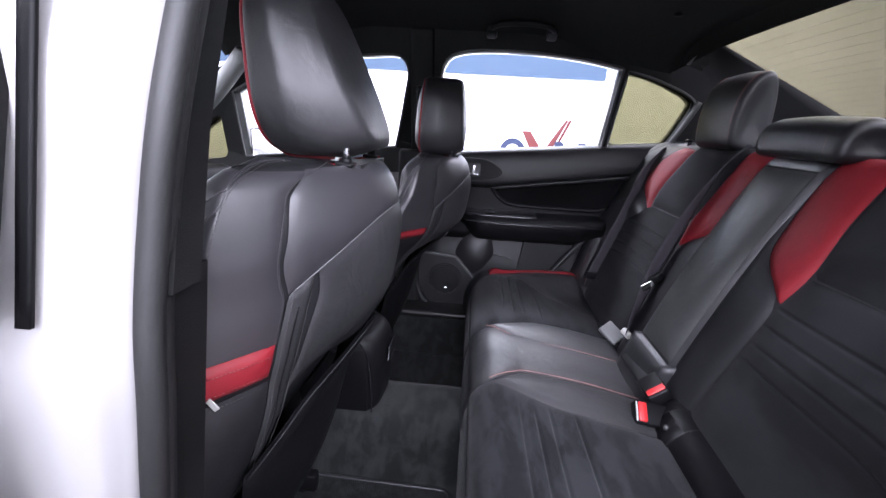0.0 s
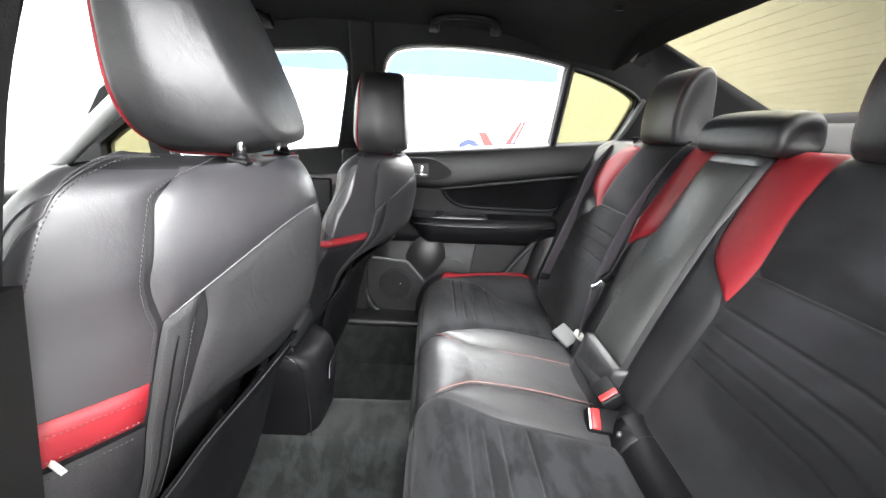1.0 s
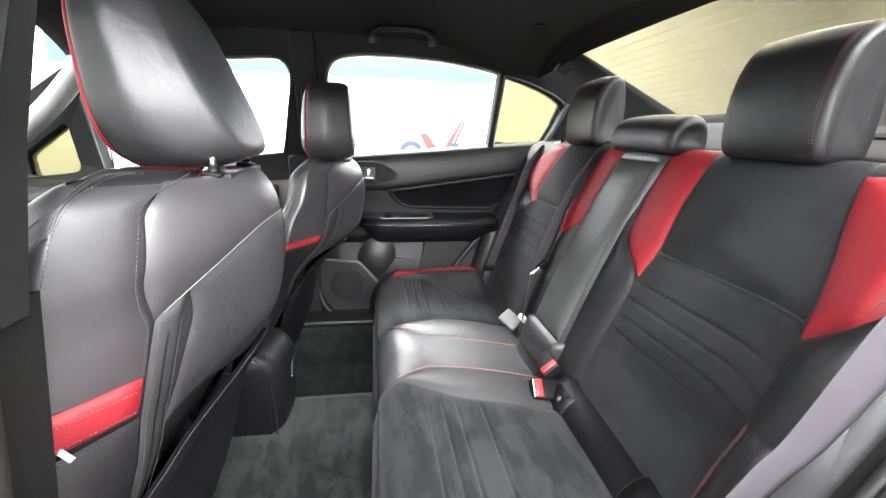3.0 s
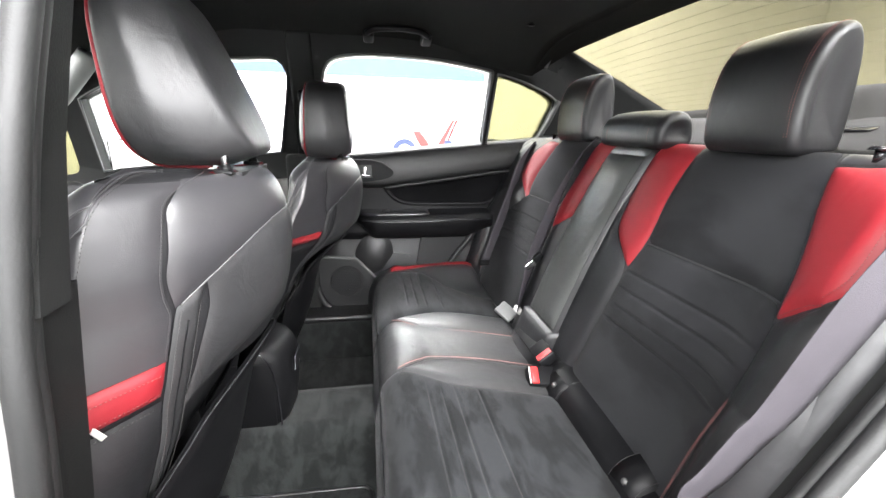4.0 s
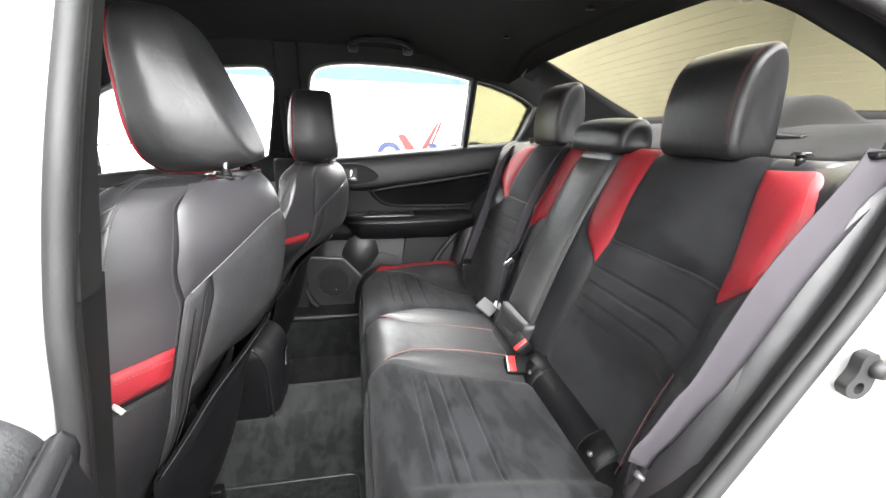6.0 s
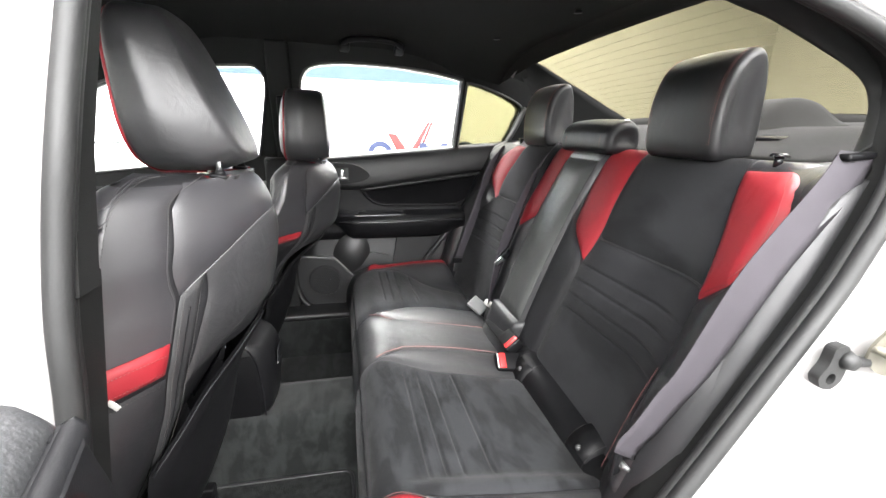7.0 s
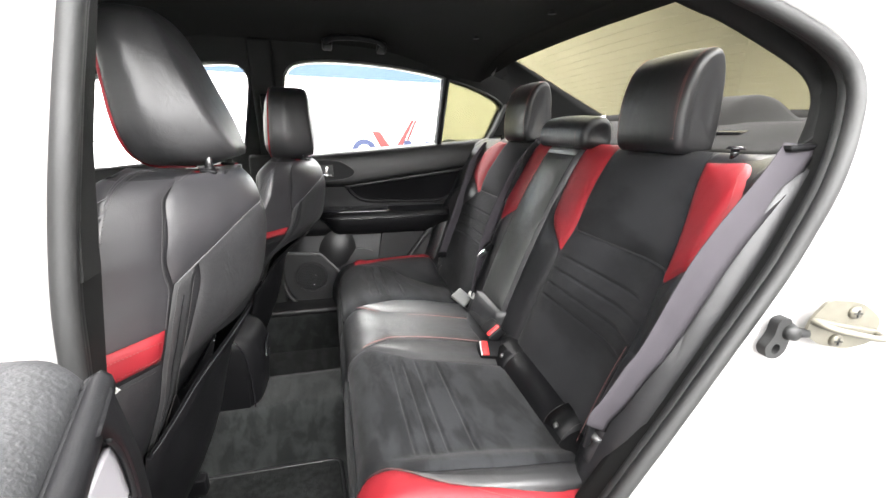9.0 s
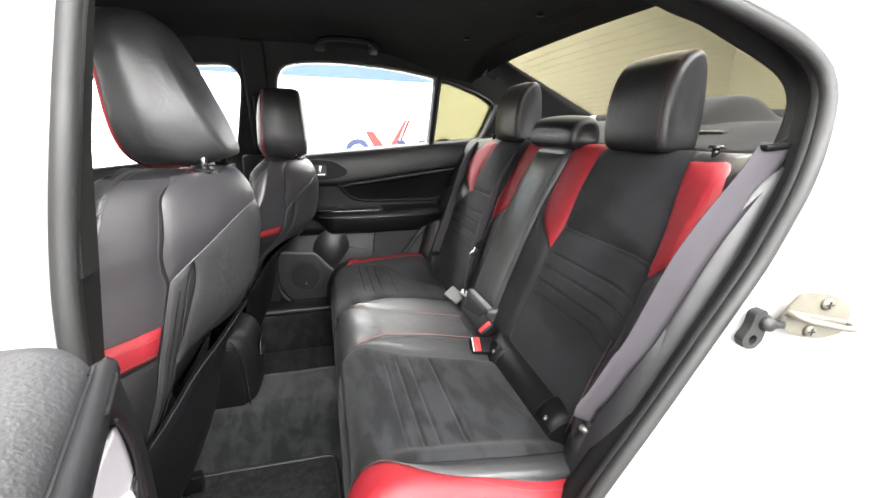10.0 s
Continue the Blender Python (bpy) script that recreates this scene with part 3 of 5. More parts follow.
    # the far seat has a broad leather wedge inside its red edge
    edge = [(0.610, 0.185), (0.628, 0.22), (0.640, 0.26), (0.647, 0.35), (0.644, 0.45), (0.640, 0.56)]
    seat_side(mirrored, [(0.560, 0.10), (0.585, 0.16), (0.608, 0.22), (0.590, 0.30), (0.535, 0.36), (0.475, 0.42), (0.435, 0.50), (0.425, 0.565)],
              [(0.560, 0.10), (0.590, 0.16), (0.625, 0.22), (0.640, 0.29), (0.645, 0.36), (0.644, 0.45), (0.642, 0.50), (0.638, 0.565)],
              edge, [(0.70, v) for y, v in edge])
    part("front_middle", puffed(cushion_at, [(-0.099, -0.155), (-0.099, 0.097)], [(0.175, -0.155), (0.175, 0.097)], 24, 24, puff=0.006, **S), LEATHER_SOFT, th)


rear_cushion()


# ---- front seats ----
def front_seat(name, label, ycentre, shift, out, hx, hz, lean, deep_top, drop=0.0, broad=1.08, strap_z=(0.515, 0.455), tuck=0.0):
    """A front seat seen from behind. out: -1 if the door lies at smaller y, 1 if at larger y; shift: how far back it is slid; drop: how much lower its back stands."""
    th = thing(name, label, "car seat", "front seats")
    HALF = spline([(-0.08, 0.20, 0), (0.15, 0.235, 0), (0.35, 0.275, 0), (0.52, 0.284, 0), (0.62, 0.264, 0), (0.68, 0.246, 0), (0.715, 0.222, 0), (0.735, 0.180, 0), (0.745, 0.09, 0)])
    REAR = spline([(-0.08, -0.36, 0), (0.077, -0.312, 0), (0.268, -0.192, 0), (0.386, -0.113, 0), (0.475, -0.059, 0), (0.52, -0.041, 0), (0.563, -0.030, 0), (0.637, -0.022, 0), (0.69, -0.034, 0), (0.725, -0.060, 0), (0.745, -0.10, 0)])
    DEEP = spline([(-0.08, 0.04, 0), (0.268, 0.045, 0), (0.386, 0.10, 0), (0.475, 0.16, 0), (0.563, 0.175, 0), (0.637, 0.150, 0), (0.69, 0.130, 0), (0.725, 0.10, 0), (0.745, 0.06, 0)])

    def at(a, z):
        """The shell: a in degrees round it, 0 facing back, -90 at its widest on the side of smaller y."""
        half, rear, deep = HALF(z).x, REAR(z).x, DEEP(z).x
        c, s = math.cos(radians(a)), math.sin(radians(a))
        x = rear - deep * abs(s) ** 1.6
        if c < 0:
            x -= 0.11 * max(0.0, 1 - abs(s) ** 2.6) ** (1 / 2.6) * smooth01((0.765 - z) / 0.08)
        return Vector((x + shift - tuck * smooth01((0.53 - z) / 0.15), ycentre + s * half * (broad if s > 0 else 1.0), z - drop - 0.016 * smooth01((z - 0.727) / 0.012) * (1 - abs(s) ** 2.5)))

    zs = [-0.08 + 0.82 * k / 50 for k in range(51)]
    body = grid_mesh([[at(-180 + 360 * k / 72, z) - Vector((0.006 + 0.030 * smooth01((0.46 - z) / 0.03), 0, 0.004)) for k in range(72)] for z in zs], close_u=True)
    body.verts.ensure_lookup_table()
    body.faces.new(body.verts[-72:])
    part("body", body, LEATHER, th)
    C, D = -43, 43
    up, down = strap_z
    bulge = lambda z: 1 + 0.16 * smooth01((z - 0.562) / 0.07) * (1 - smooth01((z - 0.69) / 0.04))
    wide = lambda v, u: at(u * bulge(v), v)
    arch = lambda a: 0.578 + 0.086 * (1 - (a / 43) ** 2)
    part("side_panel", puffed(at, [(-165, 0.735), (-165, 0.60), (-165, up)], [(C + 2, 0.722), (C * bulge(0.70) - 0.3, 0.70), (C * bulge(0.67) - 0.3, 0.67), (C * bulge(0.63) - 0.3, 0.63), (C * bulge(0.60) - 0.3, 0.60), (C * bulge(0.57) - 0.3, 0.57), (C, up)], 40, 40, puff=0.0025, edge=0.012, sink=0.0010), LEATHER_FRONT, th)
    # low side panels take darker leather: shade below the strap put into colour
    part("side_panel_low", puffed(at, [(-165, down), (-165, 0.38), (-165, 0.20)], [(C, down + 0.007), (C, 0.38), (C, 0.20)], 40, 40, puff=0.0025, edge=0.012, sink=0.0010), LEATHER, th)
    part("side_panel_inner", puffed(at, [(D - 2, 0.722), (D * bulge(0.70) + 0.3, 0.70), (D * bulge(0.67) + 0.3, 0.67), (D * bulge(0.63) + 0.3, 0.63), (D * bulge(0.60) + 0.3, 0.60), (D * bulge(0.57) + 0.3, 0.57), (D, up)], [(165, 0.735), (165, 0.65), (165, up)], 40, 30, puff=0.0025, edge=0.012, sink=0.0010), LEATHER_FRONT, th)
    part("side_panel_inner_low", puffed(at, [(D, down + 0.005), (D, 0.20)], [(165, down), (165, 0.20)], 40, 30, puff=0.0025, edge=0.012, sink=0.0010), LEATHER, th)
    # panels of the back, above and below an arched seam
    even = lambda pts: [(z, a / bulge(z)) for a, z in pts]
    line = lambda lift, k0, k1, n=21: [(k0 + (k1 - k0) * i / (n - 1), arch(k0 + (k1 - k0) * i / (n - 1)) + lift) for i in range(n)]
    part("shoulder_panel", puffed(wide, [(0.724, C + 1), (0.726, 0), (0.724, D - 1)], even(line(0.0006, C, D)), 30, 50, puff=0.0025, edge=0.012, sink=0.0010, sign=-1), LEATHER_FRONT, th, "grey-black leather shoulder panel")
    # darker copy than the shoulder leather: the lower back's shade is in the colour
    part("back_panel", puffed(wide, even(line(-0.0006, C + 7, D - 7)), [(0.425, C + 7), (0.440, -33), (0.462, -25), (0.478, -18), (0.497, -9), (0.502, 0), (0.497, 9), (0.478, 18), (0.462, 25), (0.440, 33), (0.425, D - 7)], 34, 60, puff=0.0025, edge=0.012, sink=0.0010, sign=-1), LEATHER_SOFT, th)
    for lo, hi in ((C + 0.3, C + 6.7), (D - 6.7, D - 0.3)):
        part("zip_strip", puffed(at, [(lo, arch(lo)), (lo, 0.40), (lo, 0.20)], [(hi, arch(hi)), (hi, 0.40), (hi, 0.20)], 8, 50, puff=0.0025, edge=0.004, sink=0.0008), LEATHER_SOFT, th)
        mid = (lo + hi) / 2
        part("zip_teeth", tube(on(at, [(mid, 0.56), (mid, 0.40), (mid, 0.21)], 50, 0.002), 0.0014, 6), PLASTIC, th)
        for a in (lo + 0.7, hi - 0.7):
            part("seam_thread", stitches(on(at, [(a, 0.576), (a, 0.40), (a, 0.21)], 60, 0.0045)), THREAD, th)
    for lo, hi in ((-165, C), (D, 165)):
        part("red_strap", puffed(at, [(lo, up - 0.005), (lo, down + 0.007)], [(hi, up - 0.002), (hi, down + 0.011)], 40, 12, puff=0.005, edge=0.005), RED, th, "red leather strap across the side bolster")
        for z in (up - 0.012, down + 0.023):
            part("seam_thread", stitches(on(at, [(lo + 2, z - 0.002), (hi - 2, z)], 50, 0.0053)), THREAD_RED, th)
        part("seam_thread", stitches(on(at, [(lo + 2, down - 0.001), (hi - 2, down + 0.003)], 50, 0.0034)), THREAD, th)
    for a in (C - 1.2, D + 1.2):
        part("seam_thread", stitches(on(at, [(a * 0.72, 0.728), (a * 0.97, 0.716), (a * bulge(0.70), 0.70), (a * bulge(0.67), 0.67), (a * bulge(0.63), 0.63), (a * bulge(0.60), 0.60), (a * bulge(0.57), 0.57), (a, up + 0.005)], 60, 0.0028)), THREAD, th)
    # pale cord paints the thin highlight along the arched seam
    part("seam_cord", tube(on(wide, even(line(0.0, C + 1, D - 1)), 60, 0.0006, -1), 0.0012, 6), SEAM_LIGHT, th)
    # double seam along the outer edge of the bolsters
    for s in (-1, 1):
        for k in range(2):
            part("seam_cord", tube(on(at, [(s * (104 - 5 * k), 0.53), (s * (101 - 5 * k), 0.64), (s * (92 - 5 * k), 0.700), (s * (74 - 4 * k), 0.728), (s * (56 - k), 0.735)], 50, 0.0030), 0.0011, 6), LEATHER_FRONT, th)
        part("seam_thread", stitches(on(at, [(s * 92, 0.53), (s * 89, 0.64), (s * 81, 0.700), (s * 66, 0.726), (s * 50, 0.733)], 50, 0.0034)), THREAD, th)
    base = [(-0.130, -0.036), (-0.112, -0.050), (-0.074, -0.070), (-0.064, -0.062), (-0.060, 0.062), (-0.070, 0.070), (-0.112, 0.050), (-0.130, 0.036)]
    plate = [(x + shift, ycentre + y) for x, y in base]
    part("top_plate", holed(rounded(plate, 4, 0.3), [], lambda a, b: Vector((a, b, 0.721 - drop + 0.10 * (a - shift + 0.10))), (0, 0, -0.012)), LEATHER, th, "black plate round the headrest posts", smooth=False)
    for k in (0, 7):
        e = (k, 1, 2) if k == 0 else (7, 6, 5)
        part("plate_piping", tube([(plate[i][0], plate[i][1], 0.722 - drop + 0.10 * (plate[i][0] - shift + 0.10)) for i in e], 0.0022, 6, 12), RED, th, "red piping on the seat top")
    # map pocket low on the back, standing off along its sloping mouth
    DROOP = spline([(-0.08, -0.285, 0), (0.0, -0.250, 0), (0.10, -0.200, 0), (0.19, -0.162, 0), (0.24, -0.145, 0), (0.334, -0.122, 0), (0.39, -0.104, 0), (0.47, -0.056, 0)])
    pocket = lambda v, u: Vector((DROOP(v).x - 0.08 * abs(math.sin(radians(u))) ** 1.6 + shift - tuck * smooth01((0.53 - v) / 0.15), ycentre + math.sin(radians(u)) * HALF(v).x * (broad if u > 0 else 1.0), v - drop))
    mouth = [(0.318, -52), (0.330, -46), (0.356, -36), (0.382, -29), (0.402, -23), (0.428, -14), (0.456, -6), (0.464, 0), (0.456, 6), (0.428, 14), (0.402, 23), (0.382, 29), (0.356, 36), (0.330, 46), (0.318, 52)]
    part("map_pocket", puffed(pocket, mouth, [(-0.06, u) for v, u in mouth], 30, 50, puff=0.004, edge=0.01, sink=0.006, sign=-1), PLASTIC, th, "black map pocket on the seat back")
    part("pocket_hem", tube([pocket(v, u) for v, u in mouth], 0.0022, 8, 60), PLASTIC, th)
    # seat base, low down beside the sill
    part("base_cushion", merge(rbox((0.44, 0.45, 0.16), pose(-0.50 + shift, ycentre, 0.13, 0, 4), 0.05, 4)), LEATHER, th)
    part("side_cover", rbox((0.40, 0.03, 0.13), pose(-0.46 + shift, ycentre + out * 0.245, 0.06), 0.012), PLASTIC, th)
    for s in (-1, 1):
        part("rail", rbox((0.44, 0.03, 0.05), pose(-0.47 + shift - tuck, ycentre + s * 0.19, -0.11), 0.006), PLASTIC, th)
        part("rail_foot", rbox((0.025, 0.025, 0.035), pose(-0.29 + shift - tuck, ycentre + s * 0.19, -0.128), 0.008), PLASTIC, th)
    # headrest: a leaning shield with red piping round its front
    hr = part("headrest", front_headrest(lean, deep_top), LEATHER_SOFT, th, "black leather headrest with red piping")
    hr.location = (hx, ycentre, hz)
    loop = []
    for k in range(97):
        w = k / 96
        e = min(w, 1 - w)
        u = -0.80 + 0.9 * (1 - smooth01(e / 0.12))
        a = radians(-104 - 332 * (0.86 * min(max((w - 0.08) / 0.84, 0.0), 1.0) + 0.14 * w))
        loop.append(front_headrest_at(u, math.cos(a), math.sin(a), lean, deep_top, 1.006))
    part("piping", tube(loop, 0.0026, 8), RED, hr, "red leather piping")
    for s in (-1, 1):
        part("post", tube([(-0.085 + shift, ycentre + s * 0.07, 0.722 - drop), (-0.085 + shift, ycentre + s * 0.07, hz + 0.05)], 0.0055, 10), CHROME, th, "chrome headrest post")
        part("post_guide", merge(rbox((0.024, 0.028, 0.006), pose(-0.085 + shift, ycentre + s * 0.07, 0.725 - drop, 0, 8), 0.0025), disc(0.009, 0.010, pose(-0.085 + shift, ycentre + s * 0.07, 0.729 - drop), 14, 0.003)), PLASTIC, th)
    return th


def front_headrest_at(u, c, s, lean, deep_top, grow=1.0):
    """u from -1 (front) to 1 (back); c, s round the outline of width and height."""
    n = 3.4 if s > 0 else 3.4 - 0.5 * smooth01(-s / 0.5)
    k = (abs(c) ** n + abs(s) ** n) ** (-1 / n)
    y, z = c * k, s * k
    up = (z + 1) / 2
    half = 0.137 * (1 - 0.20 * smooth01((u + 0.2) / 1.2)) * (1 - 0.08 * up)
    round_ = 1 - max(0.0, abs(u) - 0.60) ** 2 * (1.5 if u < 0 else 0.38)
    depth = 0.073 + (deep_top - 0.073) * up
    zz = 0.228 * (0.5 + 0.5 * z * round_)
    return Vector((u * depth + lean * up, y * half * round_ * grow, 0.114 + (zz - 0.114) * grow + 0.010 * smooth01((u - 0.25) / 0.6) * (1 - up) ** 2))


def front_headrest(lean, deep_top):
    rows = []
    us = [-1 + 2 * k / 24 for k in range(25)]
    for u in us:
        rows.append([front_headrest_at(u, math.cos(2 * math.pi * k / 56), math.sin(2 * math.pi * k / 56), lean, deep_top) for k in range(56)])
    bm = bmesh.new()
    vs = grid_faces(bm, rows, close_u=True)
    for ring, sgn in ((vs[0], -1), (vs[-1], 1)):
        mid = sum((v.co for v in ring), Vector()) / len(ring)
        prev = ring
        for k in (0.8, 0.55, 0.25):
            cur = [bm.verts.new(mid + (v.co - mid) * k + Vector((sgn * 0.012 * (1 - k * k), 0, 0))) for v in ring]
            for i in range(len(ring)):
                j = (i + 1) % len(ring)
                bm.faces.new((prev[i], prev[j], cur[j], cur[i]))
            prev = cur
        bm.faces.new(prev)
    return bm


front_seat("driver_seat", "black leather driver seat with red strap and piping, reclined", -0.33, 0.0, -1, -0.121, 0.729, -0.046, 0.032)
front_seat("passenger_seat", "black leather passenger seat with red strap, slid further back", 0.405, 0.105, 1, -0.020, 0.687, 0.0, 0.060, 0.034, 0.93, (0.526, 0.490), 0.065)


# ---- the car's shell ----
def side_y(z, far):
    """The leaning inner side of the body at height z."""
    return 0.745 - 0.34 * max(0.0, z - 0.68) if far else -(0.725 - 0.40 * max(0.0, z - 0.76))


arc2 = lambda pts, n: [(q.x, q.y) for q in lerp_poly([(*p, 0) for p in pts], n)]
REAR_WIN = arc2([(-0.066, 0.66), (-0.060, 0.80), (-0.050, 0.925), (-0.046, 0.965), (-0.033, 0.997), (-0.002, 1.019), (0.069, 1.032), (0.173, 1.036), (0.281, 1.034), (0.393, 1.027), (0.51, 1.013), (0.580, 1.001)], 40) + [(0.584, 0.998), (0.577, 0.712), (0.408, 0.694), (0.163, 0.672), (0.045, 0.662)]
QUARTER = arc2([(0.602, 0.992), (0.687, 0.975), (0.782, 0.946), (0.832, 0.925), (0.858, 0.908), (0.864, 0.893), (0.852, 0.850), (0.836, 0.800), (0.812, 0.745)], 30) + [(0.70, 0.725), (0.595, 0.712)]
FRONT_WIN = arc2([(-0.229, 0.684), (-0.213, 0.745), (-0.172, 0.935), (-0.172, 0.968), (-0.190, 0.999), (-0.226, 1.008), (-0.314, 1.003), (-0.50, 0.985), (-0.70, 0.93), (-0.86, 0.855)], 40) + [(-0.86, 0.606)]
FRONT_QUARTER = rounded([(-0.938, 0.775), (-0.938, 0.597), (-1.123, 0.572), (-1.124, 0.650)], 3, 0.15)

far_place = lambda x, z: Vector((x, side_y(z, True), z))
near_place = lambda x, z: Vector((x, side_y(z, False) - 0.012, z))

far_frame = link_mesh("wall_far_side", holed([(-1.35, 0.52), (-0.6, 0.55), (0.0, 0.60), (0.6, 0.64), (0.92, 0.68), (0.93, 0.93), (0.86, 1.00), (0.60, 1.07), (0.2, 1.10), (-0.3, 1.09), (-0.75, 1.02), (-1.05, 0.84), (-1.14, 0.74), (-1.20, 0.64), (-1.35, 0.57)],
                                              [REAR_WIN, QUARTER, FRONT_WIN, FRONT_QUARTER], far_place, (0, 0.05, 0)), PILLAR, smooth=False)
tagged(far_frame, "dark grey pillar and window frame trim", "car body", kind="structure")
near_frame = link_mesh("wall_near_front", holed([(-1.35, 0.52), (-0.6, 0.55), (-0.215, 0.65), (-0.215, 1.06), (-0.3, 1.09), (-0.75, 1.02), (-1.05, 0.87), (-1.35, 0.68)], [[(min(x, -0.25), z) for x, z in FRONT_WIN], FRONT_QUARTER], near_place, (0, -0.012, 0)), PILLAR, smooth=False)
tagged(near_frame, "dark grey front pillar and window frame trim", "car body", kind="structure")


def pane(name, loop, place, mat, label):
    ob = link_mesh(name, holed(loop, [], place, (0, 0.004, 0)), mat, smooth=False)
    ob.visible_shadow = False
    return tagged(ob, label, "window", kind="structure")


out_by = lambda f, d: (lambda a, b: f(a, b) + Vector((0, d, 0)))
pane("window_1", REAR_WIN, out_by(far_place, 0.03), CLEAR, "clear far rear door window")
pane("window_2", QUARTER, out_by(far_place, 0.03), TINT, "tinted fixed quarter window")
pane("window_3", FRONT_WIN, out_by(far_place, 0.03), CLEAR, "clear far front door window")
pane("window_4", FRONT_QUARTER, out_by(far_place, 0.03), TINT, "small tinted front corner window")
pane("window_5", FRONT_WIN, out_by(near_place, -0.03), CLEAR, "clear near front door window")

# window rubbers round the openings; grey paints the light on the door frame rim
for nm, loop in (("window_seal", REAR_WIN), ("window_seal", QUARTER), ("window_seal", FRONT_WIN)):
    pts = [far_place(*q) + Vector((0, -0.002, 0)) for q in loop]
    tagged(link_mesh(nm, tube(pts + pts[:2], 0.0042, 8), PLASTIC_GREY), "rubber window seal, greyed for light on the door frame", "window seal", kind="structure")

# headliner
def roof_at(x, w):
    """w from -1 (near side) to 1 (far side)."""
    edge = 1.065 - 0.10 * smooth01((x - 0.25) / 0.65) - 0.12 * smooth01((-0.45 - x) / 0.6)
    crown = 1.175 - 0.115 * smooth01((x - 0.15) / 0.75) - 0.11 * smooth01((-0.40 - x) / 0.6)
    a = abs(w)
    z = edge + (crown - edge) * (1 - a ** 5)
    half = 0.625 - 0.09 * smooth01((x - 0.45) / 0.45)
    return Vector((x, 0.012 + w * half, z))


rows = [[roof_at(-0.85 + 1.57 * i / 50, math.sin(math.pi / 2 * (-1 + 2 * k / 40))) for k in range(41)] for i in range(51)]
tagged(link_mesh("ceiling_headliner", slab(rows, (0, 0, 0.03)), HEADLINER), "charcoal fabric headliner", "headliner", kind="structure")

# rear window, its pillars and the parcel shelf
RW = [(0.845, 0.552, 1.076), (1.325, 0.585, 0.872), (1.325, -0.510, 0.852), (0.845, -0.480, 1.080)]


def rear_glass(u, v, lift=0.0):
    """u across from far to near, v down from the roof."""
    a = Vector(RW[0]).lerp(Vector(RW[1]), v)
    b = Vector(RW[3]).lerp(Vector(RW[2]), v)
    p = a.lerp(b, u)
    bow = 4 * u * (1 - u)
    return p + Vector((0.02 * bow, 0, 0.018 * bow + lift))


rg = link_mesh("window_6", slab([[rear_glass(k / 24, j / 14) for k in range(25)] for j in range(15)], (0.002, 0, 0.004)), TINT_REAR)
rg.visible_shadow = False
tagged(rg, "tinted rear window with heater lines", "window", kind="structure")
for j in range(13):
    v = 0.10 + 0.82 * j / 12
    w = tagged(link_mesh("heater_line", tube([rear_glass(0.04 + 0.92 * k / 16, v, -0.002) for k in range(17)], 0.00036, 4), WIRE, rg), "thin brown heater line")

shelf = lambda u, v: Vector((0.865 + 0.48 * v, 0.60 - 1.15 * u, 0.765 + 0.085 * v + 0.018 * math.exp(-((v - 0.55) / 0.2) ** 2) * smooth01(math.sin(math.pi * u) * 2)))
tagged(link_mesh("parcel_shelf", slab([[shelf(k / 30, j / 14) for k in range(31)] for j in range(15)], (0, 0, -0.03)), SHELF), "dark grey carpeted parcel shelf behind the rear seat", "parcel shelf", kind="structure")
tagged(link_mesh("shelf_edge_trim", slab([[rear_glass(k / 24, 1.0) + Vector((0.015 - 0.015 * j / 3, 0, 0.002 - 0.06 * j / 3)) for k in range(25)] for j in range(4)], (0.02, 0, 0)), SHELF), "dark trim under the rear window", "trim", kind="structure")
# raised cover of the high brake lamp
hump = []
for k in range(33):
    y = 0.13 - 0.44 * k / 32
    top = 0.076 * smooth01((0.13 - y) / 0.06) * smooth01((y + 0.31) / 0.11)
    hump.append([Vector((1.09 + 0.20 * t, y, 0.767 + 0.085 * (1.09 + 0.2 * t - 0.865) / 0.48 + top * math.sin(math.pi * min(1.0, t * 0.75)) ** 0.7)) for t in [m / 12 for m in range(13)]])
tagged(link_mesh("brake_lamp_cover", slab(hump, (0, 0, -0.03)), SHELF), "rounded dark grey high brake lamp cover", "brake lamp")
for sy in (-0.30, 0.36):
    tagged(link_mesh("shelf_vent", rbox((0.06, 0.10, 0.012), pose(1.05, sy, 0.805, 0, -8, 10), 0.005), PLASTIC_GLOSS), "black child seat anchor cover on the shelf", "anchor cover")

# rear pillars: from the quarter windows to the rear glass
def rear_pillar():
    rows = []
    for j in range(17):
        t = -0.55 + 1.55 * j / 16
        a = Vector((0.845 + 0.02 * t, side_y(0.98 - 0.25 * t, True), 0.985 - 0.24 * t))
        b = Vector(RW[0]).lerp(Vector(RW[1]), t)
        c = a.lerp(b, 0.5) + Vector((0.0, 0.02, 0.015))
        rows.append(lerp_poly([a, c, b], 10))
    return slab(rows, (0.01, 0.03, 0.01))


tagged(link_mesh("pillar_far_rear", rear_pillar(), PILLAR), "dark grey rear pillar trim", "pillar", kind="structure")
band = []
for k in range(41):
    w = math.sin(math.pi / 2 * (1 - 2 * k / 40))
    a, b = roof_at(0.716, w), rear_glass((1 - w) / 2, 0.02) + Vector((0.0, 0, -0.004))
    band.append([a.lerp(b, j / 6) + Vector((0, 0, 0.010 * math.sin(math.pi * j / 6) * (1 - w * w))) for j in range(7)])
tagged(link_mesh("roof_rear_band", slab(band, (0, 0, 0.02)), HEADLINER), "fabric edge of the headliner", "headliner", kind="structure")
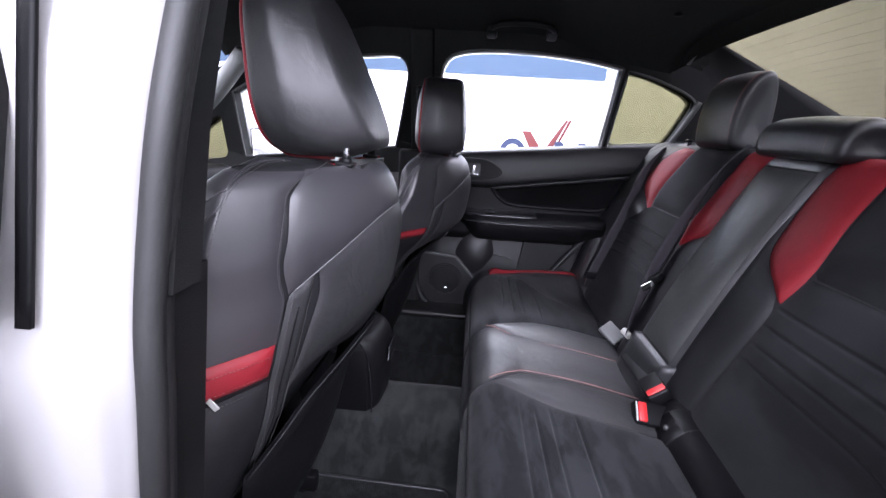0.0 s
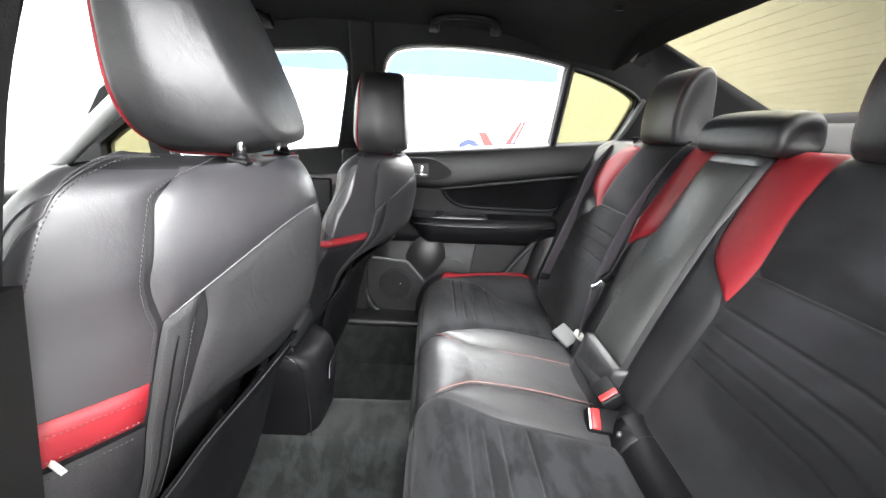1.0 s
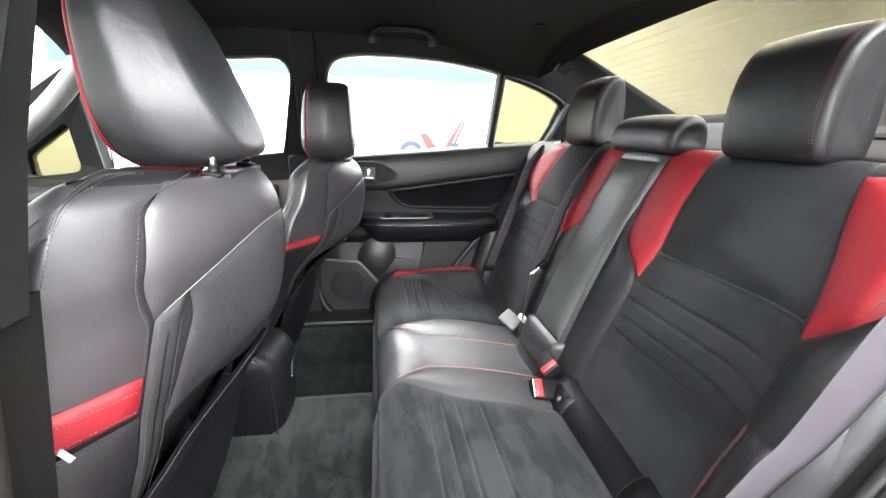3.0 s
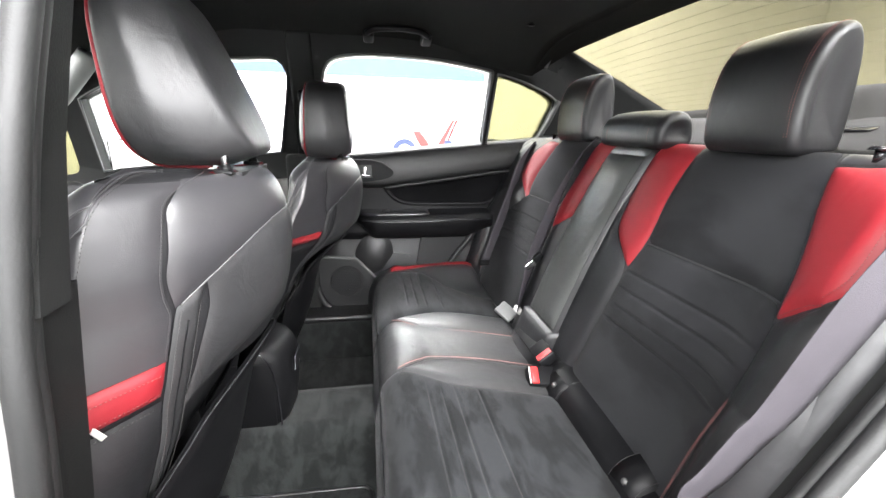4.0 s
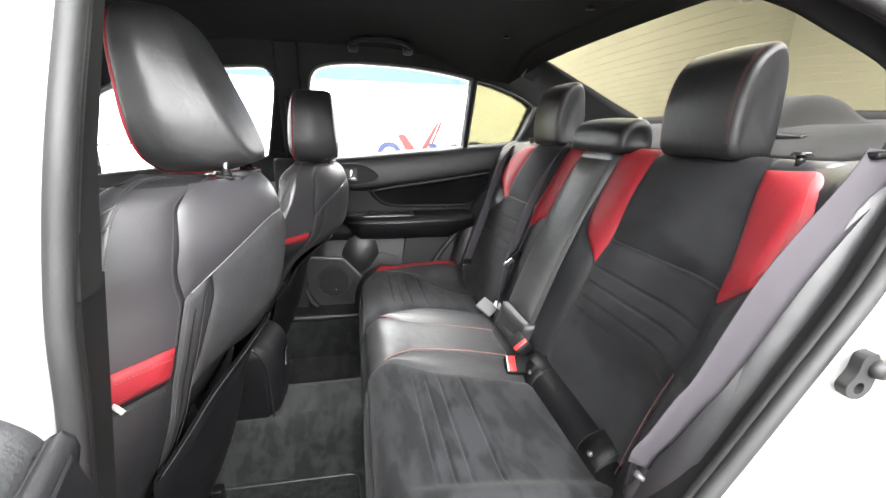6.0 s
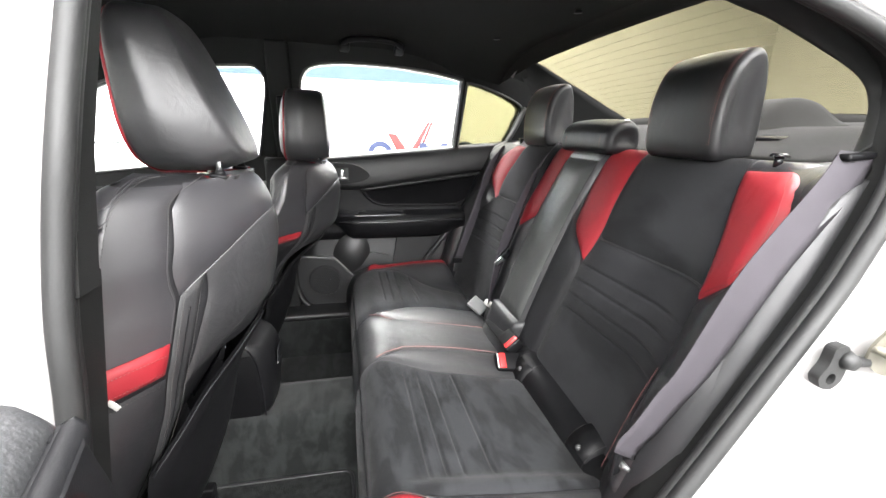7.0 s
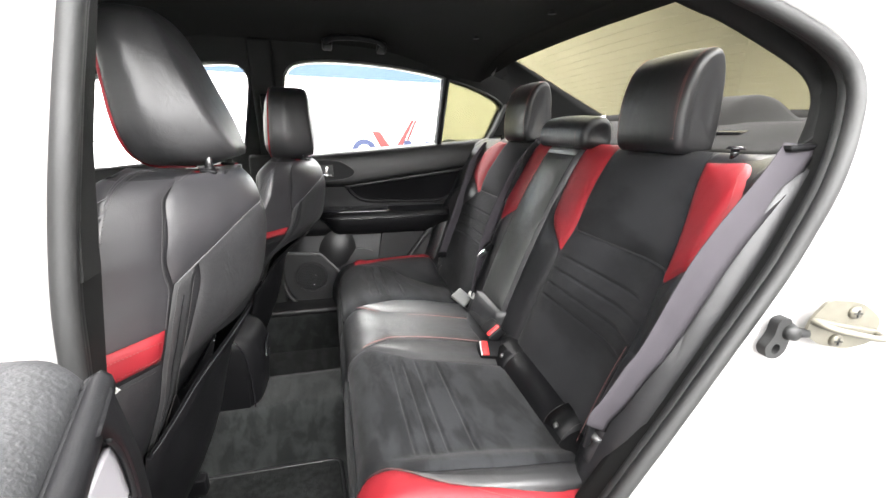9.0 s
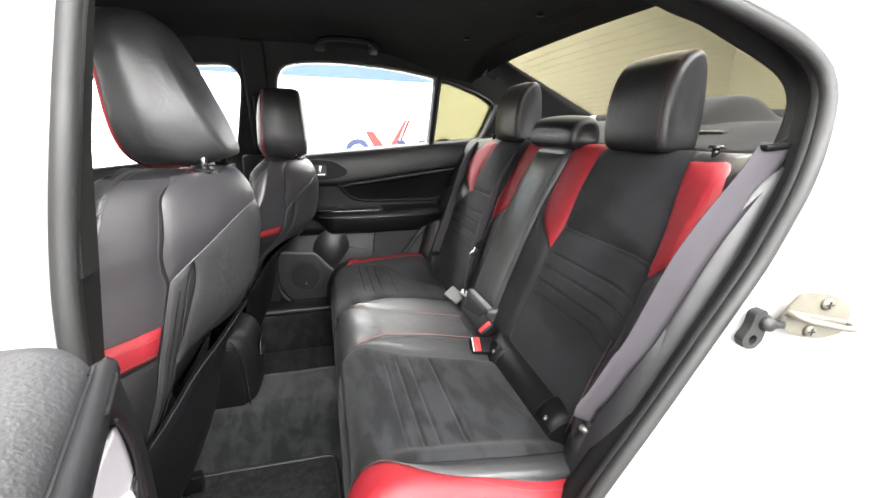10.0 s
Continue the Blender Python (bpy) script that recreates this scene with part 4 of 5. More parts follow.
for cx, cy in ((0.60, 0.30), (0.66, -0.10)):
    tagged(link_mesh("headliner_clip", disc(0.011, 0.006, Matrix.Translation(roof_at(cx, cy / 0.6) - Vector((0, 0, 0.003))), 16, 0.003), PLASTIC), "small black headliner clip", "clip")

cap = [[Vector(a).lerp(Vector(b), k / 4) for k in range(5)] for a, b in (((0.60, 0.66, 1.01), (0.60, 0.60, 1.12)), ((0.74, 0.67, 0.98), (0.74, 0.60, 1.10)), ((0.90, 0.68, 0.93), (0.855, 0.600, 1.068)))]
tagged(link_mesh("pillar_far_cap", slab(cap, (0, 0.012, 0)), PILLAR), "dark grey trim behind the rear pillar", "pillar", kind="structure")
# garnish at the back edge of the far quarter window
tagged(link_mesh("quarter_garnish", tube([(0.872, 0.655, 0.905), (0.850, 0.683, 0.83), (0.815, 0.705, 0.752)], 0.009, 8, 16), PLASTIC_GREY), "grey garnish beside the quarter window", "trim", kind="structure")
for s, y in (("far", 0.752), ("near", -0.752)):
    bm = merge(rbox((1.15, 0.03, 0.66), pose(-0.835, y, 0.23), 0.008), rbox((0.70, 0.07, 0.06), pose(-0.62, y * 0.94, 0.41), 0.02))
    tagged(link_mesh("door_panel_" + s, bm, PLASTIC), "black front door trim panel", "door trim", kind="structure")
tagged(link_mesh("belt_guide", rbox((0.035, 0.02, 0.10), pose(-0.118, 0.648, 0.86, 18), 0.006), PLASTIC), "black front belt guide on the middle pillar", "belt guide")

# windscreen, dashboard and front roof
ws = [[Vector((-0.82 - 0.75 * j / 8, -0.60 + 1.24 * k / 12, 1.06 - 0.46 * j / 8)) + Vector((-0.10 * math.sin(math.pi * k / 12), 0, 0)) for k in range(13)] for j in range(9)]
wsob = link_mesh("window_7", slab(ws, (-0.004, 0, 0.004)), CLEAR)
wsob.visible_shadow = False
tagged(wsob, "clear windscreen", "window", kind="structure")
tagged(link_mesh("dashboard", merge(rbox((0.50, 1.36, 0.16), pose(-1.12, 0.02, 0.50), 0.05, 4), rbox((0.30, 1.30, 0.34), pose(-1.0, 0.02, 0.30), 0.04, 3)), PLASTIC), "black soft plastic dashboard under the windscreen", "dashboard")
for s, y in ((1, 0.66), (-1, -0.64)):
    tagged(link_mesh("pillar_front", tube([(-1.33, y * 0.97, 0.465), (-1.035, y * 0.955, 0.722), (-0.897, y * 0.945, 0.842), (-0.76, y * 0.92, 0.985)], 0.032, 12, 24), A_TRIM), "front pillar trim, windscreen light set in its pale grey", "pillar", kind="structure")
tagged(link_mesh("firewall", rbox((0.08, 1.5, 1.1), pose(-1.55, 0, 0.05), 0.0), PLASTIC, smooth=False), "dark bulkhead", "car body", kind="structure")
tagged(link_mesh("bonnet", rbox((1.0, 1.6, 0.06), pose(-2.05, 0, 0.50, 0, -5), 0.02), PAINT), "white bonnet", "car body", kind="structure")


# ---- floor, tunnel and console ----
def floor_z(y):
    d = abs(y - 0.052)
    return -0.150 + 0.165 * (1 - smooth01((d - 0.085) / 0.055))


fy = [-0.70 + 1.42 * k / 80 for k in range(81)]
tagged(link_mesh("floor_carpet", slab([[Vector((-1.5 + 2.2 * j / 10, y, floor_z(y))) for y in fy] for j in range(11)], (0, 0, -0.05)), CARPET), "black carpet over the floor and tunnel", "carpet", kind="structure")


def rear_mat():
    th = thing("floor_mat", "black carpet floor mat with a bound edge", "floor mat")
    o = rounded([(-0.30, -0.09), (0.09, -0.10), (0.11, -0.55), (-0.34, -0.56)], 6, 0.3)
    part("mat", holed(o, [], lambda a, b: Vector((a, b, -0.140)), (0, 0, -0.008)), MAT, th, smooth=False)
    part("binding", tube([(a, b, -0.142) for a, b in o] + [(o[0][0], o[0][1], -0.142)], 0.0055, 6), LEATHER, th)


rear_mat()


def console():
    th = thing("centre_console", "black plastic rear end of the centre console", "console")
    y0, y1 = -0.013, 0.165
    prof = spline([(0, -0.118, 0.005), (0.3, -0.108, 0.09), (0.6, -0.106, 0.165), (0.85, -0.130, 0.222), (1.0, -0.185, 0.243)])
    rows = []
    for k in range(17):
        q = prof(k / 16)
        rows.append([Vector((q.x - 0.026 * (abs(j - 6) / 6) ** 5 - 0.012 * (1 - j / 12), y0 + (y1 - y0) * j / 12, q.y)) for j in range(13)])
    part("end_cover", slab(rows, lambda q: Vector((-0.36, q[1], q[2]))), PLASTIC, th)
    part("top_lid", rbox((0.26, 0.165, 0.05), pose(-0.303, (y0 + y1) / 2, 0.264, 0, -4), 0.014), SOFT_PAD, th, "padded armrest lid")
    part("lid_edge", rbox((0.25, 0.175, 0.022), pose(-0.300, (y0 + y1) / 2, 0.238, 0, -4), 0.006), PLASTIC, th)
    part("side_panel", rbox((0.20, 0.006, 0.19), pose(-0.252, y0 - 0.001, 0.105), 0.003), PLASTIC, th)
    part("side_groove", tube([(-0.225, y0 - 0.005, 0.238), (-0.175, y0 - 0.005, 0.226), (-0.150, y0 - 0.004, 0.17), (-0.142, y0 - 0.003, 0.09), (-0.140, y0 - 0.003, 0.01)], 0.0022, 6, 30), PLASTIC_GLOSS, th)
    part("outlet_panel", rbox((0.006, 0.075, 0.045), pose(-0.1075, 0.085, 0.160, 0, 2), 0.003), PLASTIC_GLOSS, th)
    part("front_section", rbox((0.8, 0.20, 0.20), pose(-0.80, (y0 + y1) / 2, 0.10), 0.02), PLASTIC, th)


console()


# ---- the far door ----
def far_door():
    th = thing("rear_door", "closed rear door with black trim and chrome handle", "car door")
    sheet = lambda x0, x1, z0, z1, y: slab([[Vector((x0 + (x1 - x0) * k / 8, y(x0 + (x1 - x0) * k / 8, z0 + (z1 - z0) * j / 8), z0 + (z1 - z0) * j / 8)) for k in range(9)] for j in range(9)], (0, 0.05, 0))
    part("inner_panel", sheet(-0.12, 0.92, -0.02, 0.65, lambda x, z: 0.745), PLASTIC, th)
    belt = lambda x: 0.688 + 0.092 * x
    low_edge = lambda x: 0.530 + 0.142 * max(x, 0.165)
    cross = [(0.740, -0.10), (0.716, -0.03), (0.704, 0.03), (0.699, 0.12), (0.698, 0.35), (0.702, 0.60), (0.711, 0.82), (0.724, 0.94), (0.744, 1.0)]
    up = []
    for k in range(41):
        x = -0.12 + 1.0 * k / 40
        e, t = low_edge(x), belt(x) - 0.004
        up.append(lerp_poly([Vector((x, y, e + (t - e) * w)) for y, w in cross], 26))
    part("upper_pad", slab(up, (0, 0.03, 0)), DOOR_LOW, th, "soft black upper door pad")
    # sculpted insert below the pad, in a raised rim
    shape = arc2([(0.168, 0.556), (0.190, 0.522), (0.226, 0.493), (0.270, 0.482), (0.34, 0.479), (0.56, 0.478), (0.610, 0.484), (0.660, 0.512), (0.720, 0.565), (0.775, 0.625)], 50)
    part("mid_panel", sheet(-0.10, 0.86, 0.33, 0.60, lambda x, z: 0.728 - 0.010 * smooth01((0.47 - z) / 0.10)), PLASTIC, th)
    dish = []
    for i, (a, b) in enumerate(shape):
        top = Vector((a, 0.722, low_edge(a) + 0.004))
        dish.append([top.lerp(Vector((a, 0.722, b)), j / 10) + Vector((0, 0.006 * math.sin(math.pi * j / 10) * math.sin(math.pi * i / 49), 0)) for j in range(11)])
    part("insert", slab(dish, (0, 0.012, 0)), DOOR_CLOTH, th, "matt black door insert")
    part("insert_rim", tube([(a, 0.721, b) for a, b in shape], 0.0075, 8), PLASTIC, th)
    part("trim_line", tube([(x, 0.703, low_edge(x) - 0.006) for x in [0.165 + 0.62 * k / 30 for k in range(31)]], 0.0068, 8), DOOR_LOW, th, "moulded edge strip under the pad")
    for k in range(9):
        x = 0.20 + 0.060 * k
        part("edge_rib", rbox((0.028, 0.006, 0.007), pose(x, 0.6965, low_edge(x) - 0.006, 0, -8), 0.002), DOOR_LOW, th)
    # handle in its cup
    cup = arc2([(0.012, 0.658), (0.060, 0.660), (0.110, 0.660), (0.150, 0.653), (0.185, 0.634), (0.206, 0.614), (0.196, 0.596), (0.165, 0.584), (0.110, 0.575), (0.060, 0.571), (0.012, 0.569)], 50)
    hole = [(0.050, 0.640), (0.118, 0.642), (0.120, 0.592), (0.050, 0.590)]
    part("handle_bezel", holed(cup, [hole], lambda a, b: Vector((a, 0.692, b)), (0, 0.016, 0)), PLASTIC, th, smooth=False)
    part("bezel_edge", tube([(a, 0.694, b) for a, b in cup] + [(*cup[0][:1], 0.694, cup[0][1])], 0.0024, 6), DOOR_LOW, th)
    part("handle_cup", rbox((0.074, 0.004, 0.056), pose(0.084, 0.7075, 0.616), 0.001), RED_CUP, th, "dark red back of the handle cup")
    part("door_handle", merge(rbox((0.050, 0.008, 0.005), pose(0.088, 0.690, 0.600), 0.002), rbox((0.012, 0.007, 0.034), pose(0.092, 0.691, 0.618, 0, 10, 0), 0.003)), CHROME, th, "chrome inside handle")
    # armrest
    arm = []
    for k in range(31):
        x = 0.055 + 0.56 * k / 30
        e = smooth01(k / 4) * (1 - 0.5 * smooth01((k - 24) / 6))
        z = 0.442 + 0.006 * k / 30
        ring = [(0.735, z + 0.01), (0.68 - 0.045 * e, z + 0.008), (0.66 - 0.055 * e, z), (0.655 - 0.055 * e, z - 0.02), (0.668 - 0.05 * e, z - 0.078 * (0.4 + 0.6 * e)), (0.735, z - 0.120 * (0.4 + 0.6 * e))]
        arm.append([Vector((x, a, b)) for a, b in ring])
    bm = bmesh.new()
    vs = grid_faces(bm, arm)
    bm.faces.new(vs[0])
    bm.faces.new(vs[-1])
    part("armrest", bm, PLASTIC, th, "black padded door armrest")
    part("switch_panel", slab([[Vector((0.068 + 0.28 * k / 12, 0.616 + 0.10 * j / 4 + 0.02 * (1 - smooth01(k / 3)), 0.457 + 0.002 * k / 12)) for k in range(13)] for j in range(5)], (0, 0, -0.012)), PLASTIC_GLOSS, th, "gloss black window switch panel")
    part("window_switch", rbox((0.03, 0.02, 0.008), pose(0.17, 0.65, 0.463), 0.003), PLASTIC, th)
    part("armrest_groove", tube([(0.075, 0.612, 0.43), (0.2, 0.597, 0.428), (0.4, 0.597, 0.43), (0.6, 0.612, 0.433)], 0.003, 6, 24), PLASTIC_GLOSS, th)
    # lower panel leaning inwards, speaker housing with its ledge
    part("lower_panel", sheet(-0.11, 0.62, 0.0, 0.375, lambda x, z: 0.734 - 0.040 * smooth01((0.375 - z) / 0.16)), DOOR_LOWER, th)
    low = arc2([(-0.086, 0.266), (0.030, 0.254), (0.046, 0.249), (0.060, 0.238), (0.120, 0.170), (0.140, 0.150)], 24) + [(0.19, 0.140), (0.19, 0.040)] + arc2([(0.12, 0.034), (-0.030, 0.040), (-0.066, 0.058), (-0.092, 0.095), (-0.106, 0.150), (-0.108, 0.235)], 24)
    part("speaker_housing", holed(low, [], lambda a, b: Vector((a, 0.680 + 0.03 * b, b)), (0, 0.045, 0)), DOOR_LOW, th, "satin black speaker housing", smooth=False)
    # ledge edge in paler grey: the highlight on its upward face is painted
    part("ledge_highlight", tube([(-0.092, 0.691, 0.264), (0.030, 0.690, 0.254), (0.046, 0.690, 0.249), (0.060, 0.689, 0.238), (0.120, 0.688, 0.170), (0.140, 0.688, 0.150)], 0.0065, 8, 40), PLASTIC_GREY, th)
    sc = Vector((0.0045, 0.682, 0.152))
    part("speaker_grille", merge(disc(0.066, 0.008, pose(sc.x, sc.y, sc.z, 90, 0, 0), 40, 0.004), disc(0.071, 0.004, pose(sc.x, sc.y + 0.001, sc.z, 90, 0, 0), 40, 0.002)), DOOR_LOW, th, "round perforated speaker grille", smooth=False)
    holes = bmesh.new()
    for i in range(-8, 9):
        for j in range(-8, 9):
            a, b = (i + 0.5 * (j % 2)) * 0.0085, j * 0.0074
            if a * a + b * b < 0.060 ** 2:
                bmesh.ops.create_circle(holes, cap_ends=True, segments=6, radius=0.0024, matrix=pose(sc.x + a, sc.y - 0.0046, sc.z + b, 90, 0, 0))
    part("grille_hole", holes, PLASTIC_GLOSS, th, smooth=False)
    part("speaker_badge", merge(rbox((0.020, 0.003, 0.005), pose(0.006, 0.676, 0.118), 0.001), rbox((0.006, 0.003, 0.006), pose(0.024, 0.676, 0.160), 0.001)), CHROME, th)
    # bulging bottle pocket under the armrest, and the grey pocket panel
    bulge = []
    for k in range(15):
        r = k / 14
        bulge.append([Vector((0.120 + 0.080 * r * math.cos(a) + 0.012 * r * math.sin(a), 0.705 - 0.026 * (1 - r ** 2), 0.262 + 0.100 * r * math.sin(a))) for a in (2 * math.pi * m / 32 for m in range(32))])
    part("bottle_pocket", grid_mesh(bulge, close_u=True), DOOR_LOW, th, "dark rounded bottle pocket")
    part("door_pocket", holed([(0.300, 0.215), (0.322, 0.336), (0.545, 0.338), (0.468, 0.205)], [], lambda a, b: Vector((a, 0.688 + 0.06 * (b - 0.2), b)), (0, 0.02, 0)), DOOR_LOWER, th, "grey lower pocket panel", smooth=False)
    part("pocket_edge", tube([(0.150, 0.688, 0.277), (0.166, 0.688, 0.277)], 0.0022, 6), PLASTIC_GREY, th)
    part("pocket_edge", tube([(0.202, 0.690, 0.274), (0.24, 0.690, 0.270), (0.276, 0.690, 0.258)], 0.0028, 6, 16), PLASTIC_GREY, th)


far_door()
# door opening rubber and sill on the far side
tagged(link_mesh("door_seal", tube([(-0.085, 0.69, 0.70), (-0.098, 0.69, 0.40), (-0.118, 0.69, 0.20), (-0.112, 0.685, 0.12), (-0.085, 0.68, 0.055), (-0.03, 0.675, 0.025), (0.05, 0.672, 0.02), (0.22, 0.672, 0.02)], 0.009, 10, 50), RUBBER), "black rubber door seal", "door seal", kind="structure")
tagged(link_mesh("door_seal", tube([(0.30, 0.668, 0.02), (0.445, 0.668, 0.233), (0.525, 0.668, 0.338), (0.66, 0.668, 0.495), (0.76, 0.67, 0.64), (0.83, 0.675, 0.755)], 0.010, 10, 50), RUBBER), "black rubber door seal", "door seal", kind="structure")
tagged(link_mesh("sill_trim", rbox((1.9, 0.16, 0.03), pose(-0.45, 0.655, 0.030), 0.012), DOOR_LOW), "black plastic door sill trim", "sill trim", kind="structure")
tagged(link_mesh("sill_carpet", rbox((1.9, 0.03, 0.20), pose(-0.45, 0.595, -0.060), 0.010), CARPET), "black carpet up the side of the sill", "carpet", kind="structure")
tagged(link_mesh("sill_trim", merge(rbox((1.75, 0.14, 0.03), pose(-0.45, -0.655, -0.012), 0.012), rbox((1.75, 0.03, 0.14), pose(-0.45, -0.59, -0.075), 0.010)), PLASTIC), "black plastic door sill trim", "sill trim", kind="structure")
tagged(link_mesh("quarter_trim", rbox((0.30, 0.04, 0.62), pose(0.91, 0.715, 0.42), 0.01), PLASTIC), "black plastic trim beside the rear seat", "trim", kind="structure")
tagged(link_mesh("pillar_far_middle", merge(rbox((0.085, 0.04, 0.50), pose(-0.12, 0.690, 0.86, 18, 0, 0), 0.012), rbox((0.10, 0.05, 0.72), pose(-0.155, 0.70, 0.32), 0.015)), PILLAR), "dark grey middle pillar trim", "pillar", kind="structure")


def grab_handle(x, y, z):
    th = thing("grab_handle", "black plastic grab handle under the headliner edge", "grab handle", "grab handles")
    bar = tube([(x - 0.105, y, z - 0.012), (x - 0.10, y - 0.03, z - 0.004), (x - 0.07, y - 0.042, z + 0.006), (x, y - 0.045, z + 0.010), (x + 0.07, y - 0.042, z + 0.006), (x + 0.10, y - 0.03, z - 0.004), (x + 0.105, y, z - 0.012)], 0.0105, 10, 40)
    part("bar", bar, PLASTIC, th)
    for s in (-1, 1):
        part("mount", rbox((0.036, 0.045, 0.026), pose(x + s * 0.098, y - 0.008, z - 0.012, -25), 0.008), PLASTIC, th)
    return th


grab_handle(0.215, 0.565, 1.093)
grab_handle(-0.50, 0.565, 1.075)


# ---- the near side: open doorway ----
def ny(z):
    return -(0.72 - 0.40 * max(0.0, z - 0.76))


OUTER = [(0.22, -0.10), (0.30, -0.06), (0.40, 0.085), (0.505, 0.255), (0.574, 0.362), (0.651, 0.487), (0.721, 0.602), (0.748, 0.660), (0.774, 0.726), (0.800, 0.785), (0.830, 0.835), (0.842, 0.866), (0.840, 0.892), (0.822, 0.915), (0.793, 0.934), (0.750, 0.952), (0.679, 0.975), (0.55, 1.006), (0.30, 1.035),
         (0.05, 1.030), (-0.03, -0.605, 1.020), (-0.095, -0.592, 0.995), (-0.128, -0.600, 0.94), (-0.138, -0.626, 0.86), (-0.142, -0.656, 0.78), (-0.153, -0.668, 0.70), (-0.160, -0.680, 0.62), (-0.162, -0.688, 0.55),
         (-0.168, -0.692, 0.48), (-0.182, -0.694, 0.35), (-0.188, -0.698, 0.15), (-0.17, -0.705, 0.0), (-0.10, -0.08), (0.0, -0.11)]
outer = lerp_poly([q if len(q) == 3 else (q[0], ny(q[1]), q[1]) for q in OUTER + OUTER[:1]], 170)


def inward(p, k):
    """From the doorway's edge towards the cabin."""
    c = Vector((0.30, 0, 0.48))
    d = Vector((c.x - p.x, 0, c.z - p.z)).normalized()
    rear = smooth01((p.x - 0.25) / 0.2)
    return p + Vector((0, 0.080 * k, 0)) - d * (0.030 * k * rear) - Vector((0.020 * k * (1 - rear), 0, 0))


seal = thing("doorway_seal", "black rubber weatherstrip round the open doorway", "door seal", kind="structure")
part("bulb", tube(outer, 0.0115, 10), RUBBER, seal)
part("lip", tube([inward(p, 0.22) for p in outer], 0.010, 10), RUBBER, seal)
tagged(link_mesh("doorway_trim", slab([[inward(p, t) for p in outer] for t in (0.0, 0.2, 0.4, 0.6, 0.8, 1.0)], lambda q: Vector(q) + Vector((0, 0.004, 0)) + (Vector((q[0], 0, q[2])) - Vector((0.30, 0, 0.48))).normalized() * 0.012), PILLAR), "dark grey trim inside the doorway", "trim", kind="structure")


# rear pillar trim between the doorway and the rear window
edge_in = lerp_poly([(0.56, -0.525, 1.020), (0.651, -0.535, 0.989), (0.712, -0.545, 0.972), (0.762, -0.56, 0.947), (0.805, -0.57, 0.927), (0.843, -0.585, 0.905), (0.860, -0.599, 0.884), (0.866, -0.608, 0.858), (0.859, -0.615, 0.828), (0.847, -0.62, 0.809), (0.825, -0.628, 0.783)], 60)
edge_out = lerp_poly([inward(Vector((x, ny(z), z)), 0.75) for x, z in ((0.55, 1.006), (0.63, 0.989), (0.69, 0.972), (0.75, 0.952), (0.793, 0.934), (0.826, 0.910), (0.841, 0.886), (0.842, 0.860), (0.830, 0.835), (0.812, 0.806), (0.798, 0.783))], 60)
rows = [[a.lerp(b, k / 8) + Vector((-0.010, 0.004, -0.008)) * math.sin(math.pi * k / 8) for k in range(9)] for a, b in zip(edge_in, edge_out)]
tagged(link_mesh("pillar_near_rear", slab(rows, (0.012, -0.006, 0.010)), PILLAR), "dark grey rear pillar trim beside the doorway", "pillar", kind="structure")


def outward(p, k):
    d = Vector((p.x - 0.30, 0, p.z - 0.45)).normalized()
    return p + d * k


rows = []
reach = lambda p: (1 - 0.72 * smooth01((p.z - 0.88) / 0.12)) * (1 - 0.45 * smooth01((0.1 - p.x) / 0.2))
for k, dy in ((0.006, 0.004), (0.012, -0.010), (0.05, -0.022), (0.15, -0.034), (0.20, -0.045), (0.215, -0.070), (0.225, -0.080)):
    rows.append([Vector((0, dy * (1 - 0.8 * smooth01((p.z - 0.93) / 0.08)), 0)) + outward(p, max(k * reach(p), min(k, 0.012))) for p in outer])
far_out = []
for p in rows[-1]:
    q = outward(p, 0.95)
    q.x, q.z = min(max(q.x, -0.235), 1.75), min(max(q.z, -0.30), 1.10)
    q.y = -0.80 + 0.40 * max(0.0, q.z - 0.76)
    far_out.append(q)
rows.append([a.lerp(b, 0.5) for a, b in zip(rows[-1], far_out)])
rows.append(far_out)
tagged(link_mesh("body_side", grid_mesh(rows), PAINT), "white painted door jamb and body side", "car body", kind="structure")
front_out = lambda x, z: Vector((x, -0.80 + 0.40 * max(0.0, z - 0.72), z))
tagged(link_mesh("body_front_door", holed([(-1.45, -0.30), (-0.237, -0.30), (-0.237, 0.64), (-0.237, 1.04), (-0.3, 1.07), (-0.75, 1.02), (-1.05, 0.87), (-1.45, 0.66)], [[(min(x, -0.27), z) for x, z in FRONT_WIN]], front_out, (0, 0.03, 0)), PAINT, smooth=False), "white closed front door skin", "car body", kind="structure")
tagged(link_mesh("body_far_side", holed([(-1.45, -0.30), (1.75, -0.30), (1.75, 0.80), (0.95, 0.90), (0.92, 0.96), (0.60, 1.09), (0.2, 1.11), (-0.3, 1.10), (-0.75, 1.03), (-1.05, 0.88), (-1.45, 0.66)], [REAR_WIN, QUARTER, FRONT_WIN, FRONT_QUARTER],
               lambda x, z: far_place(x, z) + Vector((0, 0.055, 0)), (0, 0.02, 0)), PAINT, smooth=False), "white body side beyond the cabin", "car body", kind="structure")
skin = [[roof_at(-0.85 + 1.62 * i / 30, math.sin(math.pi / 2 * (-1 + 2 * k / 30))) + Vector((0, 0, 0.035)) for k in range(31)] for i in range(31)]
tagged(link_mesh("body_roof", slab(skin, (0, 0, 0.012)), PAINT), "white roof skin", "car body", kind="structure")
tagged(link_mesh("body_boot", merge(rbox((0.50, 1.50, 0.06), pose(1.58, 0.02, 0.80), 0.02), rbox((0.08, 1.50, 1.05), pose(1.80, 0.02, 0.27), 0.02)), PAINT), "white boot lid and tail", "car body", kind="structure")
